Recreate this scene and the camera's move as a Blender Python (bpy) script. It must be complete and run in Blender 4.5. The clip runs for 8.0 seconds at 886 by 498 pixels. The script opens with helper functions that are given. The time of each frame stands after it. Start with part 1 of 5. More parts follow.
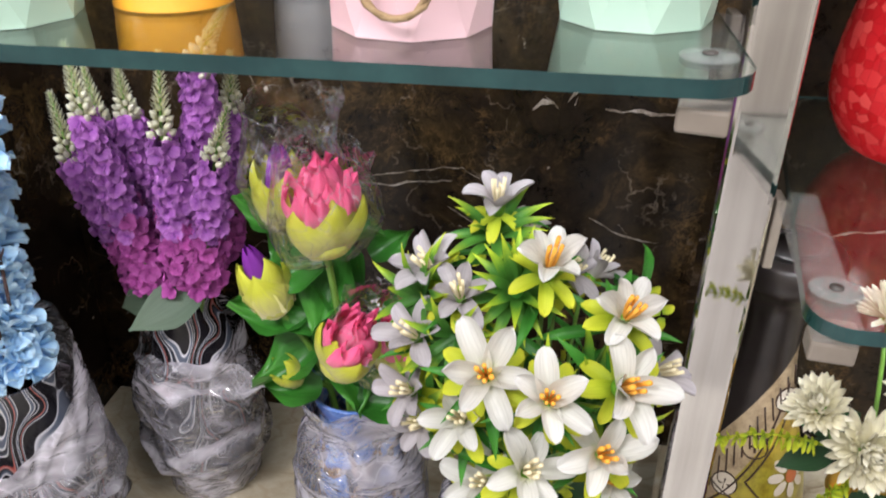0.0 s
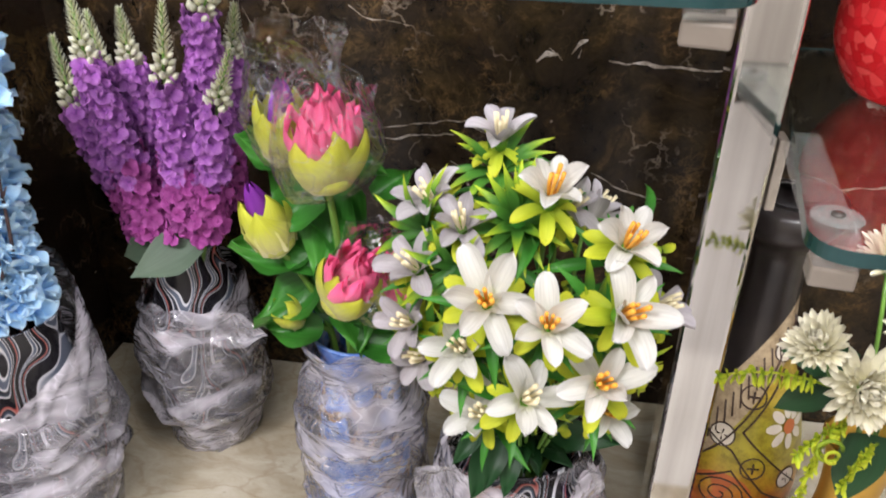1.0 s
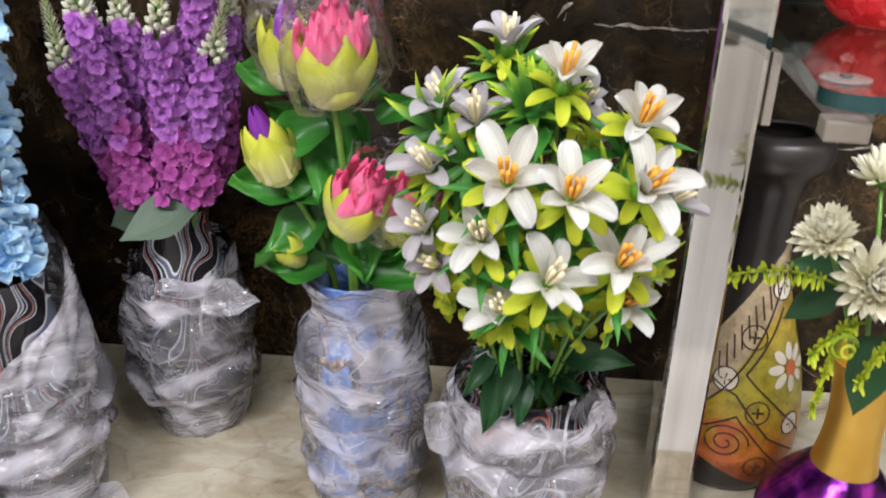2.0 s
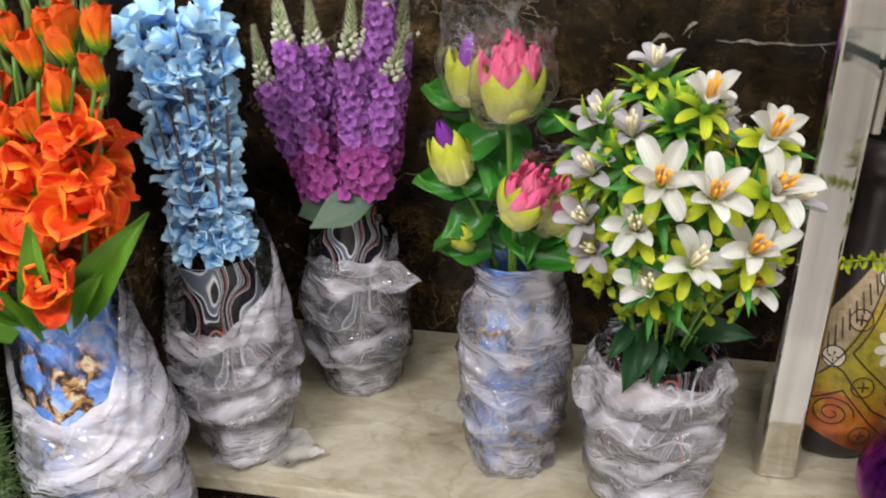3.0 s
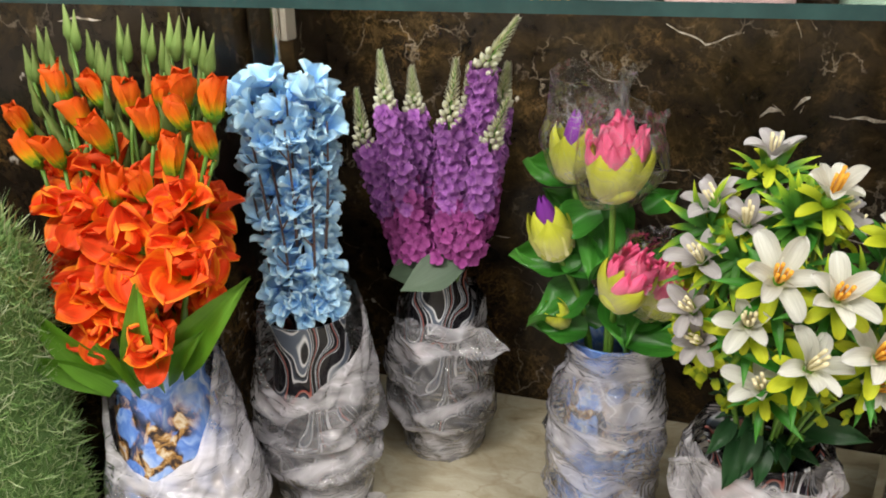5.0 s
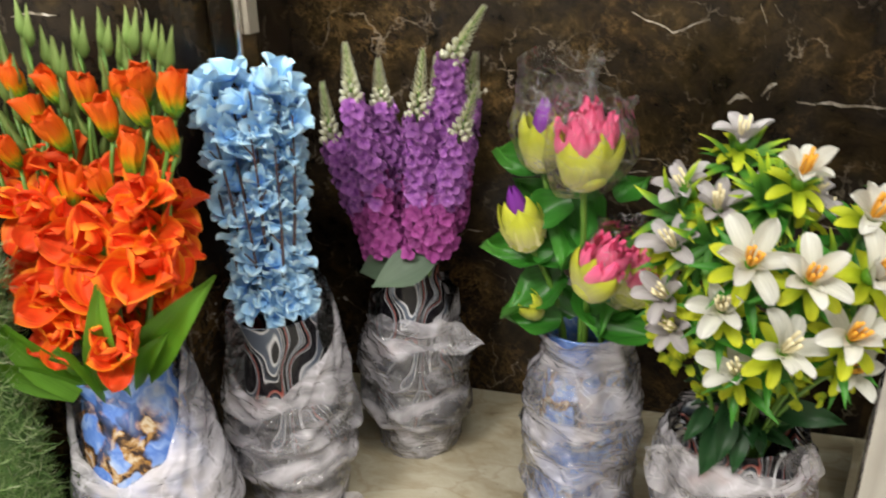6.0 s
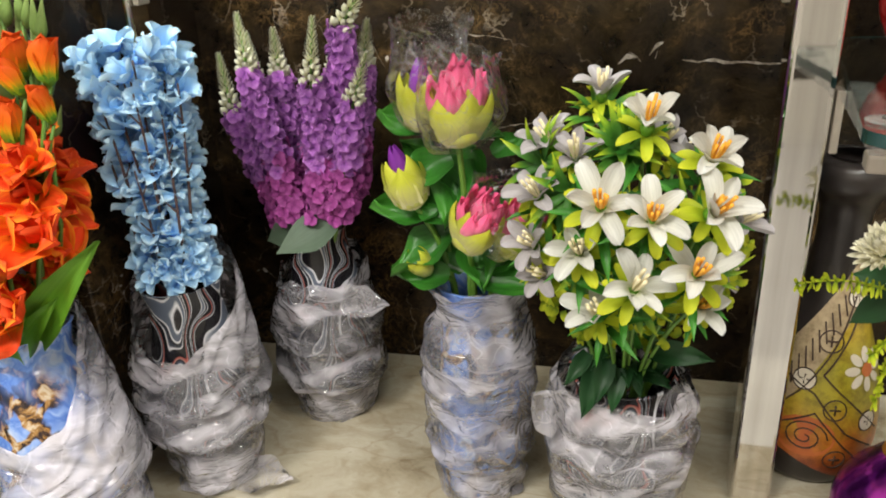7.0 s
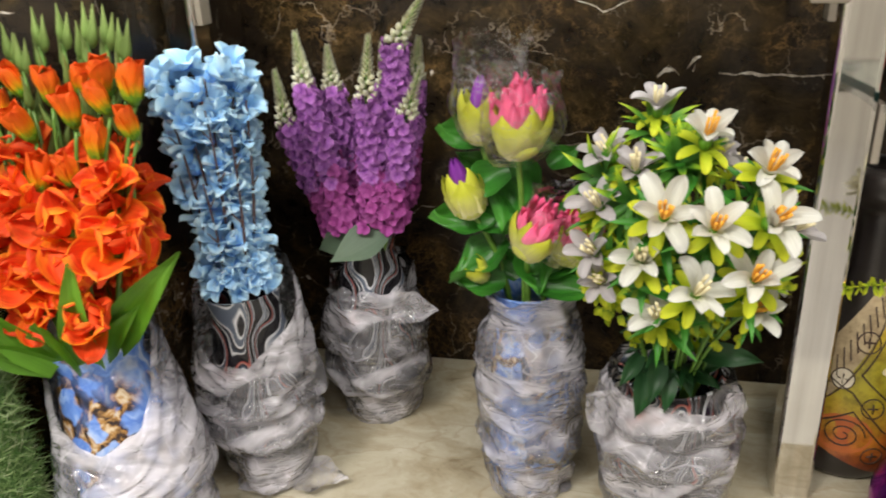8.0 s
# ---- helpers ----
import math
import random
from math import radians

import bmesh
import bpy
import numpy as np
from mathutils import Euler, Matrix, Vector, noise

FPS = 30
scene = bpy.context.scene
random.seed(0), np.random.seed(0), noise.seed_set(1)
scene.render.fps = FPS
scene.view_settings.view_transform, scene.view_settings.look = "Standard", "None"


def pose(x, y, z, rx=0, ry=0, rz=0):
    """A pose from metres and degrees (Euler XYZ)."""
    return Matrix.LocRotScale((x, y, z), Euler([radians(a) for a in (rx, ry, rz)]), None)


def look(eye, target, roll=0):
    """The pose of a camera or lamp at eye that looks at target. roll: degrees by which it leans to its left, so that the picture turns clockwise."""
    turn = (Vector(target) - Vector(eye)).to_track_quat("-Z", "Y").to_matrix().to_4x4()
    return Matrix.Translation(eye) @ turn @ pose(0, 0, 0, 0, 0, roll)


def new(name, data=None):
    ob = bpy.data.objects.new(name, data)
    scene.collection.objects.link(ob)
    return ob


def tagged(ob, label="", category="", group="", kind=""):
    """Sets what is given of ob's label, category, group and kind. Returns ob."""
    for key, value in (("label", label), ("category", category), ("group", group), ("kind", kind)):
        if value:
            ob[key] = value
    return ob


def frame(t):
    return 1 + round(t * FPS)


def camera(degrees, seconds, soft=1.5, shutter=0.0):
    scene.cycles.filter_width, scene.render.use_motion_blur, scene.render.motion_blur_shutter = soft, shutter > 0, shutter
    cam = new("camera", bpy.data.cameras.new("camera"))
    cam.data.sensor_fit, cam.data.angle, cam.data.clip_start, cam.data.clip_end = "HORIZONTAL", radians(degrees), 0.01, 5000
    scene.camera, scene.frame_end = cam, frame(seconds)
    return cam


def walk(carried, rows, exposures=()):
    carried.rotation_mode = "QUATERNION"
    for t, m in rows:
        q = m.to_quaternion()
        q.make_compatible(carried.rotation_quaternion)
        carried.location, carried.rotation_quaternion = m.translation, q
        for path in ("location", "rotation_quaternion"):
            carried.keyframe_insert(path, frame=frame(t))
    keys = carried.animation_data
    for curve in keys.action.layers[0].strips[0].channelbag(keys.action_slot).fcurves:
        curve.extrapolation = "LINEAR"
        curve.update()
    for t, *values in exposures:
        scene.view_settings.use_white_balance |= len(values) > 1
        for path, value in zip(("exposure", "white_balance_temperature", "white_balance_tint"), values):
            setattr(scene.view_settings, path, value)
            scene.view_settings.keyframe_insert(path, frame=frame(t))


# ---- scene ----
cam = camera(58.7, 8.0, soft=1.9, shutter=0.4)
PATH = [
    (0, (0.1446, 0.1447, 0.7526), (-0.0124, 1.1841, 0.1737), 0.45),
    (0.5, (0.1471, 0.1396, 0.7373), (-0.0212, 1.1643, 0.1358), 0.28),
    (1, (0.1484, 0.1261, 0.7197), (-0.0099, 1.1542, 0.1215), 0.95),
    (1.2, (0.1431, 0.1199, 0.6987), (-0.0058, 1.1584, 0.1162), 1.50),
    (2.3, (0.1041, 0.0186, 0.5943), (0.0054, 1.1104, 0.1062), 0.53),
    (2.5, (0.0895, -0.0218, 0.6095), (-0.0547, 1.0578, 0.1058), -0.28),
    (2.7, (0.0702, -0.0489, 0.6372), (-0.1149, 1.0209, 0.1261), -1.10),
    (3, (0.0642, -0.0736, 0.6623), (-0.1641, 0.9883, 0.1522), -1.20),
    (3.5, (0.0687, -0.0741, 0.6774), (-0.2007, 0.9868, 0.1855), -1.04),
    (4, (0.0631, -0.0716, 0.6835), (-0.2410, 0.9865, 0.2060), -0.87),
    (4.5, (0.0547, -0.0630, 0.6944), (-0.2789, 0.9919, 0.2298), -0.74),
    (4.7, (0.0468, -0.0566, 0.6929), (-0.2968, 0.9972, 0.2330), -0.71),
    (5.8, (0.0217, -0.0486, 0.6902), (-0.2927, 1.0176, 0.2380), -1.03),
    (6, (0.0364, -0.0444, 0.6808), (-0.2668, 1.0227, 0.2230), -1.29),
    (6.5, (0.0819, -0.0434, 0.6652), (-0.1902, 1.0260, 0.1936), -1.92),
    (7, (0.1264, -0.0540, 0.6636), (-0.1311, 1.0142, 0.1813), -2.41),
    (7.5, (0.1199, -0.0754, 0.6823), (-0.1274, 0.9946, 0.1987), -2.76),
    (8, (0.0743, -0.1009, 0.6855), (-0.1843, 0.9698, 0.2094), -2.79),
]
walk(cam, [(t, look(eye, target, roll)) for t, eye, target, roll in PATH],
     [(0, -0.15, 5900, 17), (1.0, -0.10, 5950, 18), (2.5, -0.15, 5750, 13), (3.2, -0.31, 6150, 11), (4.5, -0.30, 6420, 8), (6, -0.26, 6420, 8), (8, -0.25, 6420, 9)])

# ---- world and light ----
world = bpy.data.worlds.new("world")
scene.world = world
world.use_nodes = True
world.node_tree.nodes["Background"].inputs[0].default_value = (0.9, 0.92, 1.0, 1)
world.node_tree.nodes["Background"].inputs[1].default_value = 0.17


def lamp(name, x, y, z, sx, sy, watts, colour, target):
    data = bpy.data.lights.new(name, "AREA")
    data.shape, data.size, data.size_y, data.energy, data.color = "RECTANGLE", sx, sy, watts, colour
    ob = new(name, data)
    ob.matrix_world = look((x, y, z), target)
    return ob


# Assumed fill lamps, out of view, added overhead to light the display.
lamp("overhead_fill", -0.1, -1.05, 2.28, 1.4, 0.35, 48, (1.0, 0.95, 0.87), (-0.1, -1.05, 0))
lamp("overhead_fill", -0.95, -1.10, 2.28, 0.6, 0.6, 74, (1.0, 0.95, 0.88), (-0.95, -1.10, 0))
lamp("overhead_fill", 0.9, -0.3, 2.28, 0.6, 0.6, 32, (1.0, 0.95, 0.87), (0.9, -0.3, 0))


# ---- materials ----
def shader(name, rough=0.5, metal=0.0, spec=0.5):
    m = bpy.data.materials.new(name)
    m.use_nodes = True
    nt = m.node_tree
    b = nt.nodes["Principled BSDF"]
    b.inputs["Roughness"].default_value, b.inputs["Metallic"].default_value = rough, metal
    b.inputs["Specular IOR Level"].default_value = spec
    return m, nt, b


def node(nt, kind, **values):
    n = nt.nodes.new(kind)
    for k, v in values.items():
        n.inputs[k.replace("_", " ")].default_value = v
    return n


def link(nt, a, b):
    nt.links.new(a, b)


def ramp(nt, source, stops, interpolation="LINEAR"):
    r = nt.nodes.new("ShaderNodeValToRGB")
    r.color_ramp.interpolation = interpolation
    while len(r.color_ramp.elements) < len(stops):
        r.color_ramp.elements.new(0.5)
    for e, (p, c) in zip(r.color_ramp.elements, stops):
        e.position, e.color = p, (*c, 1) if len(c) == 3 else c
    link(nt, source, r.inputs[0])
    return r.outputs[0]


def mixed(nt, kind, fac, a, b):
    n = nt.nodes.new("ShaderNodeMix")
    n.data_type, n.blend_type = "RGBA", kind
    for value, socket in ((fac, n.inputs[0]), (a, n.inputs[6]), (b, n.inputs[7])):
        if isinstance(value, (int, float)):
            socket.default_value = value
        elif isinstance(value, tuple):
            socket.default_value = (*value, 1)
        else:
            link(nt, value, socket)
    return n.outputs[2]


def calc(nt, op, a, b=0.0):
    n = nt.nodes.new("ShaderNodeMath")
    n.operation = op
    for value, socket in ((a, n.inputs[0]), (b, n.inputs[1])):
        if isinstance(value, (int, float)):
            socket.default_value = value
        else:
            link(nt, value, socket)
    return n.outputs[0]


def coords(nt, kind="Object", scale=(1, 1, 1), turn=(0, 0, 0)):
    tc = nt.nodes.new("ShaderNodeTexCoord")
    mp = nt.nodes.new("ShaderNodeMapping")
    mp.inputs["Scale"].default_value, mp.inputs["Rotation"].default_value = scale, turn
    link(nt, tc.outputs[kind], mp.inputs[0])
    return mp.outputs[0]


def noisy(nt, vec, scale, detail=4, rough=0.55, distortion=0.0, out=0):
    n = node(nt, "ShaderNodeTexNoise", Scale=scale, Detail=detail, Roughness=rough, Distortion=distortion)
    link(nt, vec, n.inputs["Vector"])
    return n.outputs[out]


def warped(nt, vec, scale, amount, detail=3):
    n = noisy(nt, vec, scale, detail, out=1)
    sub = nt.nodes.new("ShaderNodeVectorMath")
    sub.operation = "SUBTRACT"
    link(nt, n, sub.inputs[0])
    sub.inputs[1].default_value = (0.5, 0.5, 0.5)
    mul = nt.nodes.new("ShaderNodeVectorMath")
    mul.operation = "MULTIPLY_ADD"
    link(nt, sub.outputs[0], mul.inputs[0])
    mul.inputs[1].default_value = (amount, amount, amount)
    link(nt, vec, mul.inputs[2])
    return mul.outputs[0]


def cracks(nt, vec, scale):
    v = nt.nodes.new("ShaderNodeTexVoronoi")
    v.feature = "DISTANCE_TO_EDGE"
    v.inputs["Scale"].default_value = scale
    link(nt, vec, v.inputs["Vector"])
    return v.outputs["Distance"]


def bump(nt, b, height, strength=0.2, distance=0.002):
    n = node(nt, "ShaderNodeBump", Strength=strength, Distance=distance)
    link(nt, height, n.inputs["Height"])
    link(nt, n.outputs[0], b.inputs["Normal"])


def dark_marble():
    m, nt, b = shader("dark_marble", 0.2, 0.0, 0.22)
    v = coords(nt)
    w = warped(nt, v, 7, 0.10, 6)
    clouds = noisy(nt, w, 10, 10, 0.70, 0.9)
    base = ramp(nt, clouds, [(0.34, (0.011, 0.008, 0.006)), (0.46, (0.017, 0.0115, 0.0075)), (0.57, (0.028, 0.018, 0.008)), (0.70, (0.080, 0.049, 0.021))])
    fine = noisy(nt, w, 80, 8, 0.75, 1.0)
    speck = ramp(nt, fine, [(0.48, (0, 0, 0)), (0.66, (1, 1, 1))])
    gate = ramp(nt, noisy(nt, warped(nt, v, 9, 0.08, 5), 6.0, 5, 0.65, 0.5), [(0.50, (0, 0, 0)), (0.66, (1, 1, 1))])
    gold = mixed(nt, "MIX", calc(nt, "MULTIPLY", speck, gate), base, (0.165, 0.094, 0.031))
    dark = ramp(nt, noisy(nt, w, 36, 7, 0.75), [(0.36, (0.25, 0.25, 0.25)), (0.56, (1, 1, 1))])
    gold = mixed(nt, "MULTIPLY", 0.85, gold, dark)
    web = ramp(nt, cracks(nt, warped(nt, v, 16, 0.14, 6), 13), [(0.0, (1, 1, 1)), (0.028, (0, 0, 0))])
    web_gate = ramp(nt, noisy(nt, v, 10, 5, 0.65), [(0.50, (0, 0, 0)), (0.66, (1, 1, 1))])
    threads = ramp(nt, cracks(nt, warped(nt, v, 26, 0.09, 6), 34), [(0.0, (1, 1, 1)), (0.05, (0, 0, 0))])
    gold = mixed(nt, "MIX", calc(nt, "MULTIPLY", calc(nt, "MULTIPLY", threads, gate), 0.40), gold, (0.20, 0.125, 0.048))
    lines = mixed(nt, "MIX", calc(nt, "MULTIPLY", calc(nt, "MULTIPLY", web, web_gate), 0.45), gold, (0.42, 0.34, 0.26))
    chips = ramp(nt, noisy(nt, warped(nt, v, 30, 0.04, 3), 24, 3, 0.6), [(0.705, (0, 0, 0)), (0.74, (1, 1, 1))])
    lines = mixed(nt, "MIX", calc(nt, "MULTIPLY", chips, 0.8), lines, (0.50, 0.45, 0.40))
    link(nt, lines, b.inputs["Base Color"])
    bump(nt, b, fine, 0.04, 0.0006)
    return m


def vein_stone():
    m, nt, b = shader("vein_stone", 0.2)
    v = coords(nt)
    c = ramp(nt, noisy(nt, v, 60, 5, 0.7), [(0.34, (0.06, 0.045, 0.03)), (0.48, (0.22, 0.185, 0.15)), (0.66, (0.46, 0.42, 0.38))])
    link(nt, c, b.inputs["Base Color"])
    return m


def cream_marble():
    m, nt, b = shader("cream_marble", 0.22)
    v = coords(nt, scale=(1, 1.7, 1), turn=(0, 0, 0.5))
    w = warped(nt, v, 5, 0.20, 6)
    n = noisy(nt, w, 8, 9, 0.66, 0.6)
    c = ramp(nt, n, [(0.28, (0.20, 0.155, 0.095)), (0.42, (0.36, 0.31, 0.215)), (0.56, (0.46, 0.415, 0.315)), (0.72, (0.55, 0.515, 0.42))])
    lines = ramp(nt, cracks(nt, w, 5), [(0.0, (1, 1, 1)), (0.02, (0, 0, 0))])
    c = mixed(nt, "MIX", calc(nt, "MULTIPLY", lines, 0.35), c, (0.25, 0.18, 0.10))
    dots = ramp(nt, noisy(nt, coords(nt), 120, 2), [(0.70, (0, 0, 0)), (0.76, (1, 1, 1))])
    c = mixed(nt, "MIX", calc(nt, "MULTIPLY", dots, 0.4), c, (0.16, 0.13, 0.09))
    link(nt, c, b.inputs["Base Color"])
    return m


def chrome():
    m, nt, b = shader("polished_steel", 0.07, 1.0)
    v = coords(nt, scale=(1, 1, 0.04))
    n = noisy(nt, v, 90, 3)
    link(nt, ramp(nt, n, [(0.3, (0.60, 0.58, 0.55)), (0.7, (0.74, 0.72, 0.69))]), b.inputs["Base Color"])
    link(nt, ramp(nt, noisy(nt, coords(nt), 18, 4), [(0.3, (0.05, 0.05, 0.05)), (0.7, (0.11, 0.11, 0.11))]), b.inputs["Roughness"])
    return m


def glass(name, tint, rough=0.0):
    m, nt, b = shader(name, rough)
    b.inputs["Transmission Weight"].default_value = 1.0
    b.inputs["IOR"].default_value = 1.5
    b.inputs["Base Color"].default_value = (*tint, 1)
    return m


def see_through(name, colour, alpha):
    m, nt, b = shader(name, 0.15)
    link(nt, ramp(nt, noisy(nt, coords(nt), 40, 3), [(0.3, colour), (0.7, tuple(c * 1.15 for c in colour))]), b.inputs["Base Color"])
    b.inputs["Alpha"].default_value = alpha
    return m


def glass_edge():
    m, nt, b = shader("ground_glass_edge", 0.2)
    c = ramp(nt, noisy(nt, coords(nt), 30, 3), [(0.3, (0.010, 0.036, 0.038)), (0.7, (0.020, 0.062, 0.062))])
    link(nt, c, b.inputs["Base Color"])
    return m


def foil(nt, b, fac, height, strength, distance, rough, gloss):
    """Puts a see-through sheet together: clear where fac is 0, milky where it is 1, with a gloss of its own over both."""
    n = node(nt, "ShaderNodeBump", Strength=strength, Distance=distance)
    link(nt, height, n.inputs["Height"])
    milk = nt.nodes.new("ShaderNodeBsdfDiffuse")
    milk.inputs[0].default_value = (0.94, 0.91, 1.0, 1)
    back = nt.nodes.new("ShaderNodeBsdfTranslucent")
    back.inputs[0].default_value = (0.94, 0.91, 1.0, 1)
    half = nt.nodes.new("ShaderNodeMixShader")
    half.inputs[0].default_value = 0.35
    link(nt, milk.outputs[0], half.inputs[1])
    link(nt, back.outputs[0], half.inputs[2])
    clear = nt.nodes.new("ShaderNodeBsdfTransparent")
    body = nt.nodes.new("ShaderNodeMixShader")
    link(nt, fac, body.inputs[0])
    link(nt, clear.outputs[0], body.inputs[1])
    link(nt, half.outputs[0], body.inputs[2])
    shine = nt.nodes.new("ShaderNodeBsdfGlossy")
    shine.inputs["Roughness"].default_value = rough
    link(nt, n.outputs[0], shine.inputs["Normal"])
    fres = nt.nodes.new("ShaderNodeFresnel")
    fres.inputs[0].default_value = 1.45
    link(nt, n.outputs[0], fres.inputs["Normal"])
    out = nt.nodes.new("ShaderNodeMixShader")
    link(nt, calc(nt, "MULTIPLY", fres.outputs[0], gloss), out.inputs[0])
    link(nt, body.outputs[0], out.inputs[1])
    link(nt, shine.outputs[0], out.inputs[2])
    link(nt, out.outputs[0], nt.nodes["Material Output"].inputs[0])


def film(name, thin, mid, thick):
    """Thin crumpled clear plastic: see-through, milky in broad soft swathes, white highlight lines painted along its
    few sharp creases.
    """
    m, nt, b = shader(name, 0.13)
    v = coords(nt, scale=(1, 1, 2.4), turn=(0.25, 0.2, 0))
    w = warped(nt, v, 7, 0.10, 1)
    swathe = ramp(nt, noisy(nt, w, 11, 3, 0.5, 0.6), [(0.38, (thin, thin, thin)), (0.50, (mid, mid, mid)), (0.63, (thick, thick, thick))])
    total = swathe
    for scale, turn, wide, much in ((14, (0.5, 0.3, 0.2), 0.016, 0.28), (25, (-0.6, 0.5, 0.9), 0.018, 0.24), (40, (0.2, -0.7, 0.4), 0.024, 0.16)):
        c = warped(nt, coords(nt, scale=(1, 1, 1.5), turn=turn), 12, 0.05, 1)
        line = calc(nt, "ABSOLUTE", calc(nt, "SUBTRACT", noisy(nt, c, scale, 1, 0.4), 0.5))
        crease_glint = ramp(nt, line, [(0.0, (1, 1, 1)), (wide * 0.4, (0.35, 0.35, 0.35)), (wide, (0, 0, 0))])
        gate = ramp(nt, noisy(nt, coords(nt), scale * 1.2, 1), [(0.44, (0, 0, 0)), (0.56, (1, 1, 1))])
        total = calc(nt, "ADD", total, calc(nt, "MULTIPLY", calc(nt, "MULTIPLY", crease_glint, gate), much))
    fac = calc(nt, "MINIMUM", total, 0.92)
    rise = noisy(nt, w, 30, 2, 0.5, 0.8)
    foil(nt, b, fac, rise, 1.0, 0.014, 0.09, 2.2)
    return m


def clear_film():
    m, nt, b = shader("clear_cellophane", 0.07)
    w = warped(nt, coords(nt), 14, 0.08, 3)
    line = calc(nt, "ABSOLUTE", calc(nt, "SUBTRACT", noisy(nt, w, 26, 2, 0.5, 0.4), 0.5))
    # Glints of the crinkled bag, painted in as thin milky lines.
    fac = ramp(nt, line, [(0.0, (0.34, 0.34, 0.34)), (0.006, (0.05, 0.05, 0.05)), (0.03, (0.006, 0.006, 0.006))])
    foil(nt, b, fac, noisy(nt, w, 34, 3, 0.5, 0.8), 1.0, 0.008, 0.06, 0.60)
    return m


def agate_glaze():
    m, nt, b = shader("agate_glaze", 0.16)
    v = coords(nt, scale=(1, 1, 0.75))
    w = warped(nt, v, 10, 0.17, 1)
    n = noisy(nt, w, 7.0, 1, 0.3, 0.7)
    bands = nt.nodes.new("ShaderNodeMath")
    bands.operation = "FRACT"
    link(nt, calc(nt, "MULTIPLY", n, 5.6), bands.inputs[0])
    k, wh, gy, rd = (0.010, 0.009, 0.012), (0.72, 0.72, 0.76), (0.10, 0.12, 0.16), (0.42, 0.09, 0.07)
    c = ramp(nt, bands.outputs[0], [(0.0, k), (0.26, k), (0.28, wh), (0.31, gy), (0.38, gy), (0.40, wh), (0.425, k), (0.48, (0.05, 0.06, 0.08)), (0.50, wh), (0.52, k), (0.66, k), (0.68, rd), (0.715, (0.40, 0.22, 0.20)), (0.73, k), (0.80, (0.09, 0.11, 0.15)), (0.83, wh), (0.85, k)])
    link(nt, c, b.inputs["Base Color"])
    return m


def blue_glaze():
    """Marbled glaze: pools of blue, from pale to deep, parted by dark veins with gold in them."""
    m, nt, b = shader("blue_marbled_glaze", 0.12)
    v = coords(nt, scale=(1, 1, 0.8))
    w = warped(nt, v, 18, 0.07, 3)
    c = ramp(nt, noisy(nt, w, 30, 3, 0.5, 0.8), [(0.30, (0.50, 0.60, 0.80)), (0.40, (0.17, 0.31, 0.72)), (0.50, (0.10, 0.21, 0.62)), (0.58, (0.24, 0.38, 0.76)), (0.66, (0.52, 0.60, 0.78)), (0.74, (0.05, 0.09, 0.30))])
    edge = cracks(nt, warped(nt, v, 14, 0.07, 4), 27)
    gate = ramp(nt, noisy(nt, v, 13, 2), [(0.40, (0.1, 0.1, 0.1)), (0.52, (1, 1, 1))])
    vein_fac = calc(nt, "MULTIPLY", ramp(nt, edge, [(0.0, (1, 1, 1)), (0.09, (1, 1, 1)), (0.14, (0, 0, 0))]), gate)
    gold = ramp(nt, noisy(nt, w, 85, 4), [(0.38, (0.012, 0.010, 0.014)), (0.48, (0.05, 0.03, 0.025)), (0.56, (0.38, 0.20, 0.06)), (0.66, (0.62, 0.52, 0.38))])
    link(nt, mixed(nt, "MIX", vein_fac, c, gold), b.inputs["Base Color"])
    return m


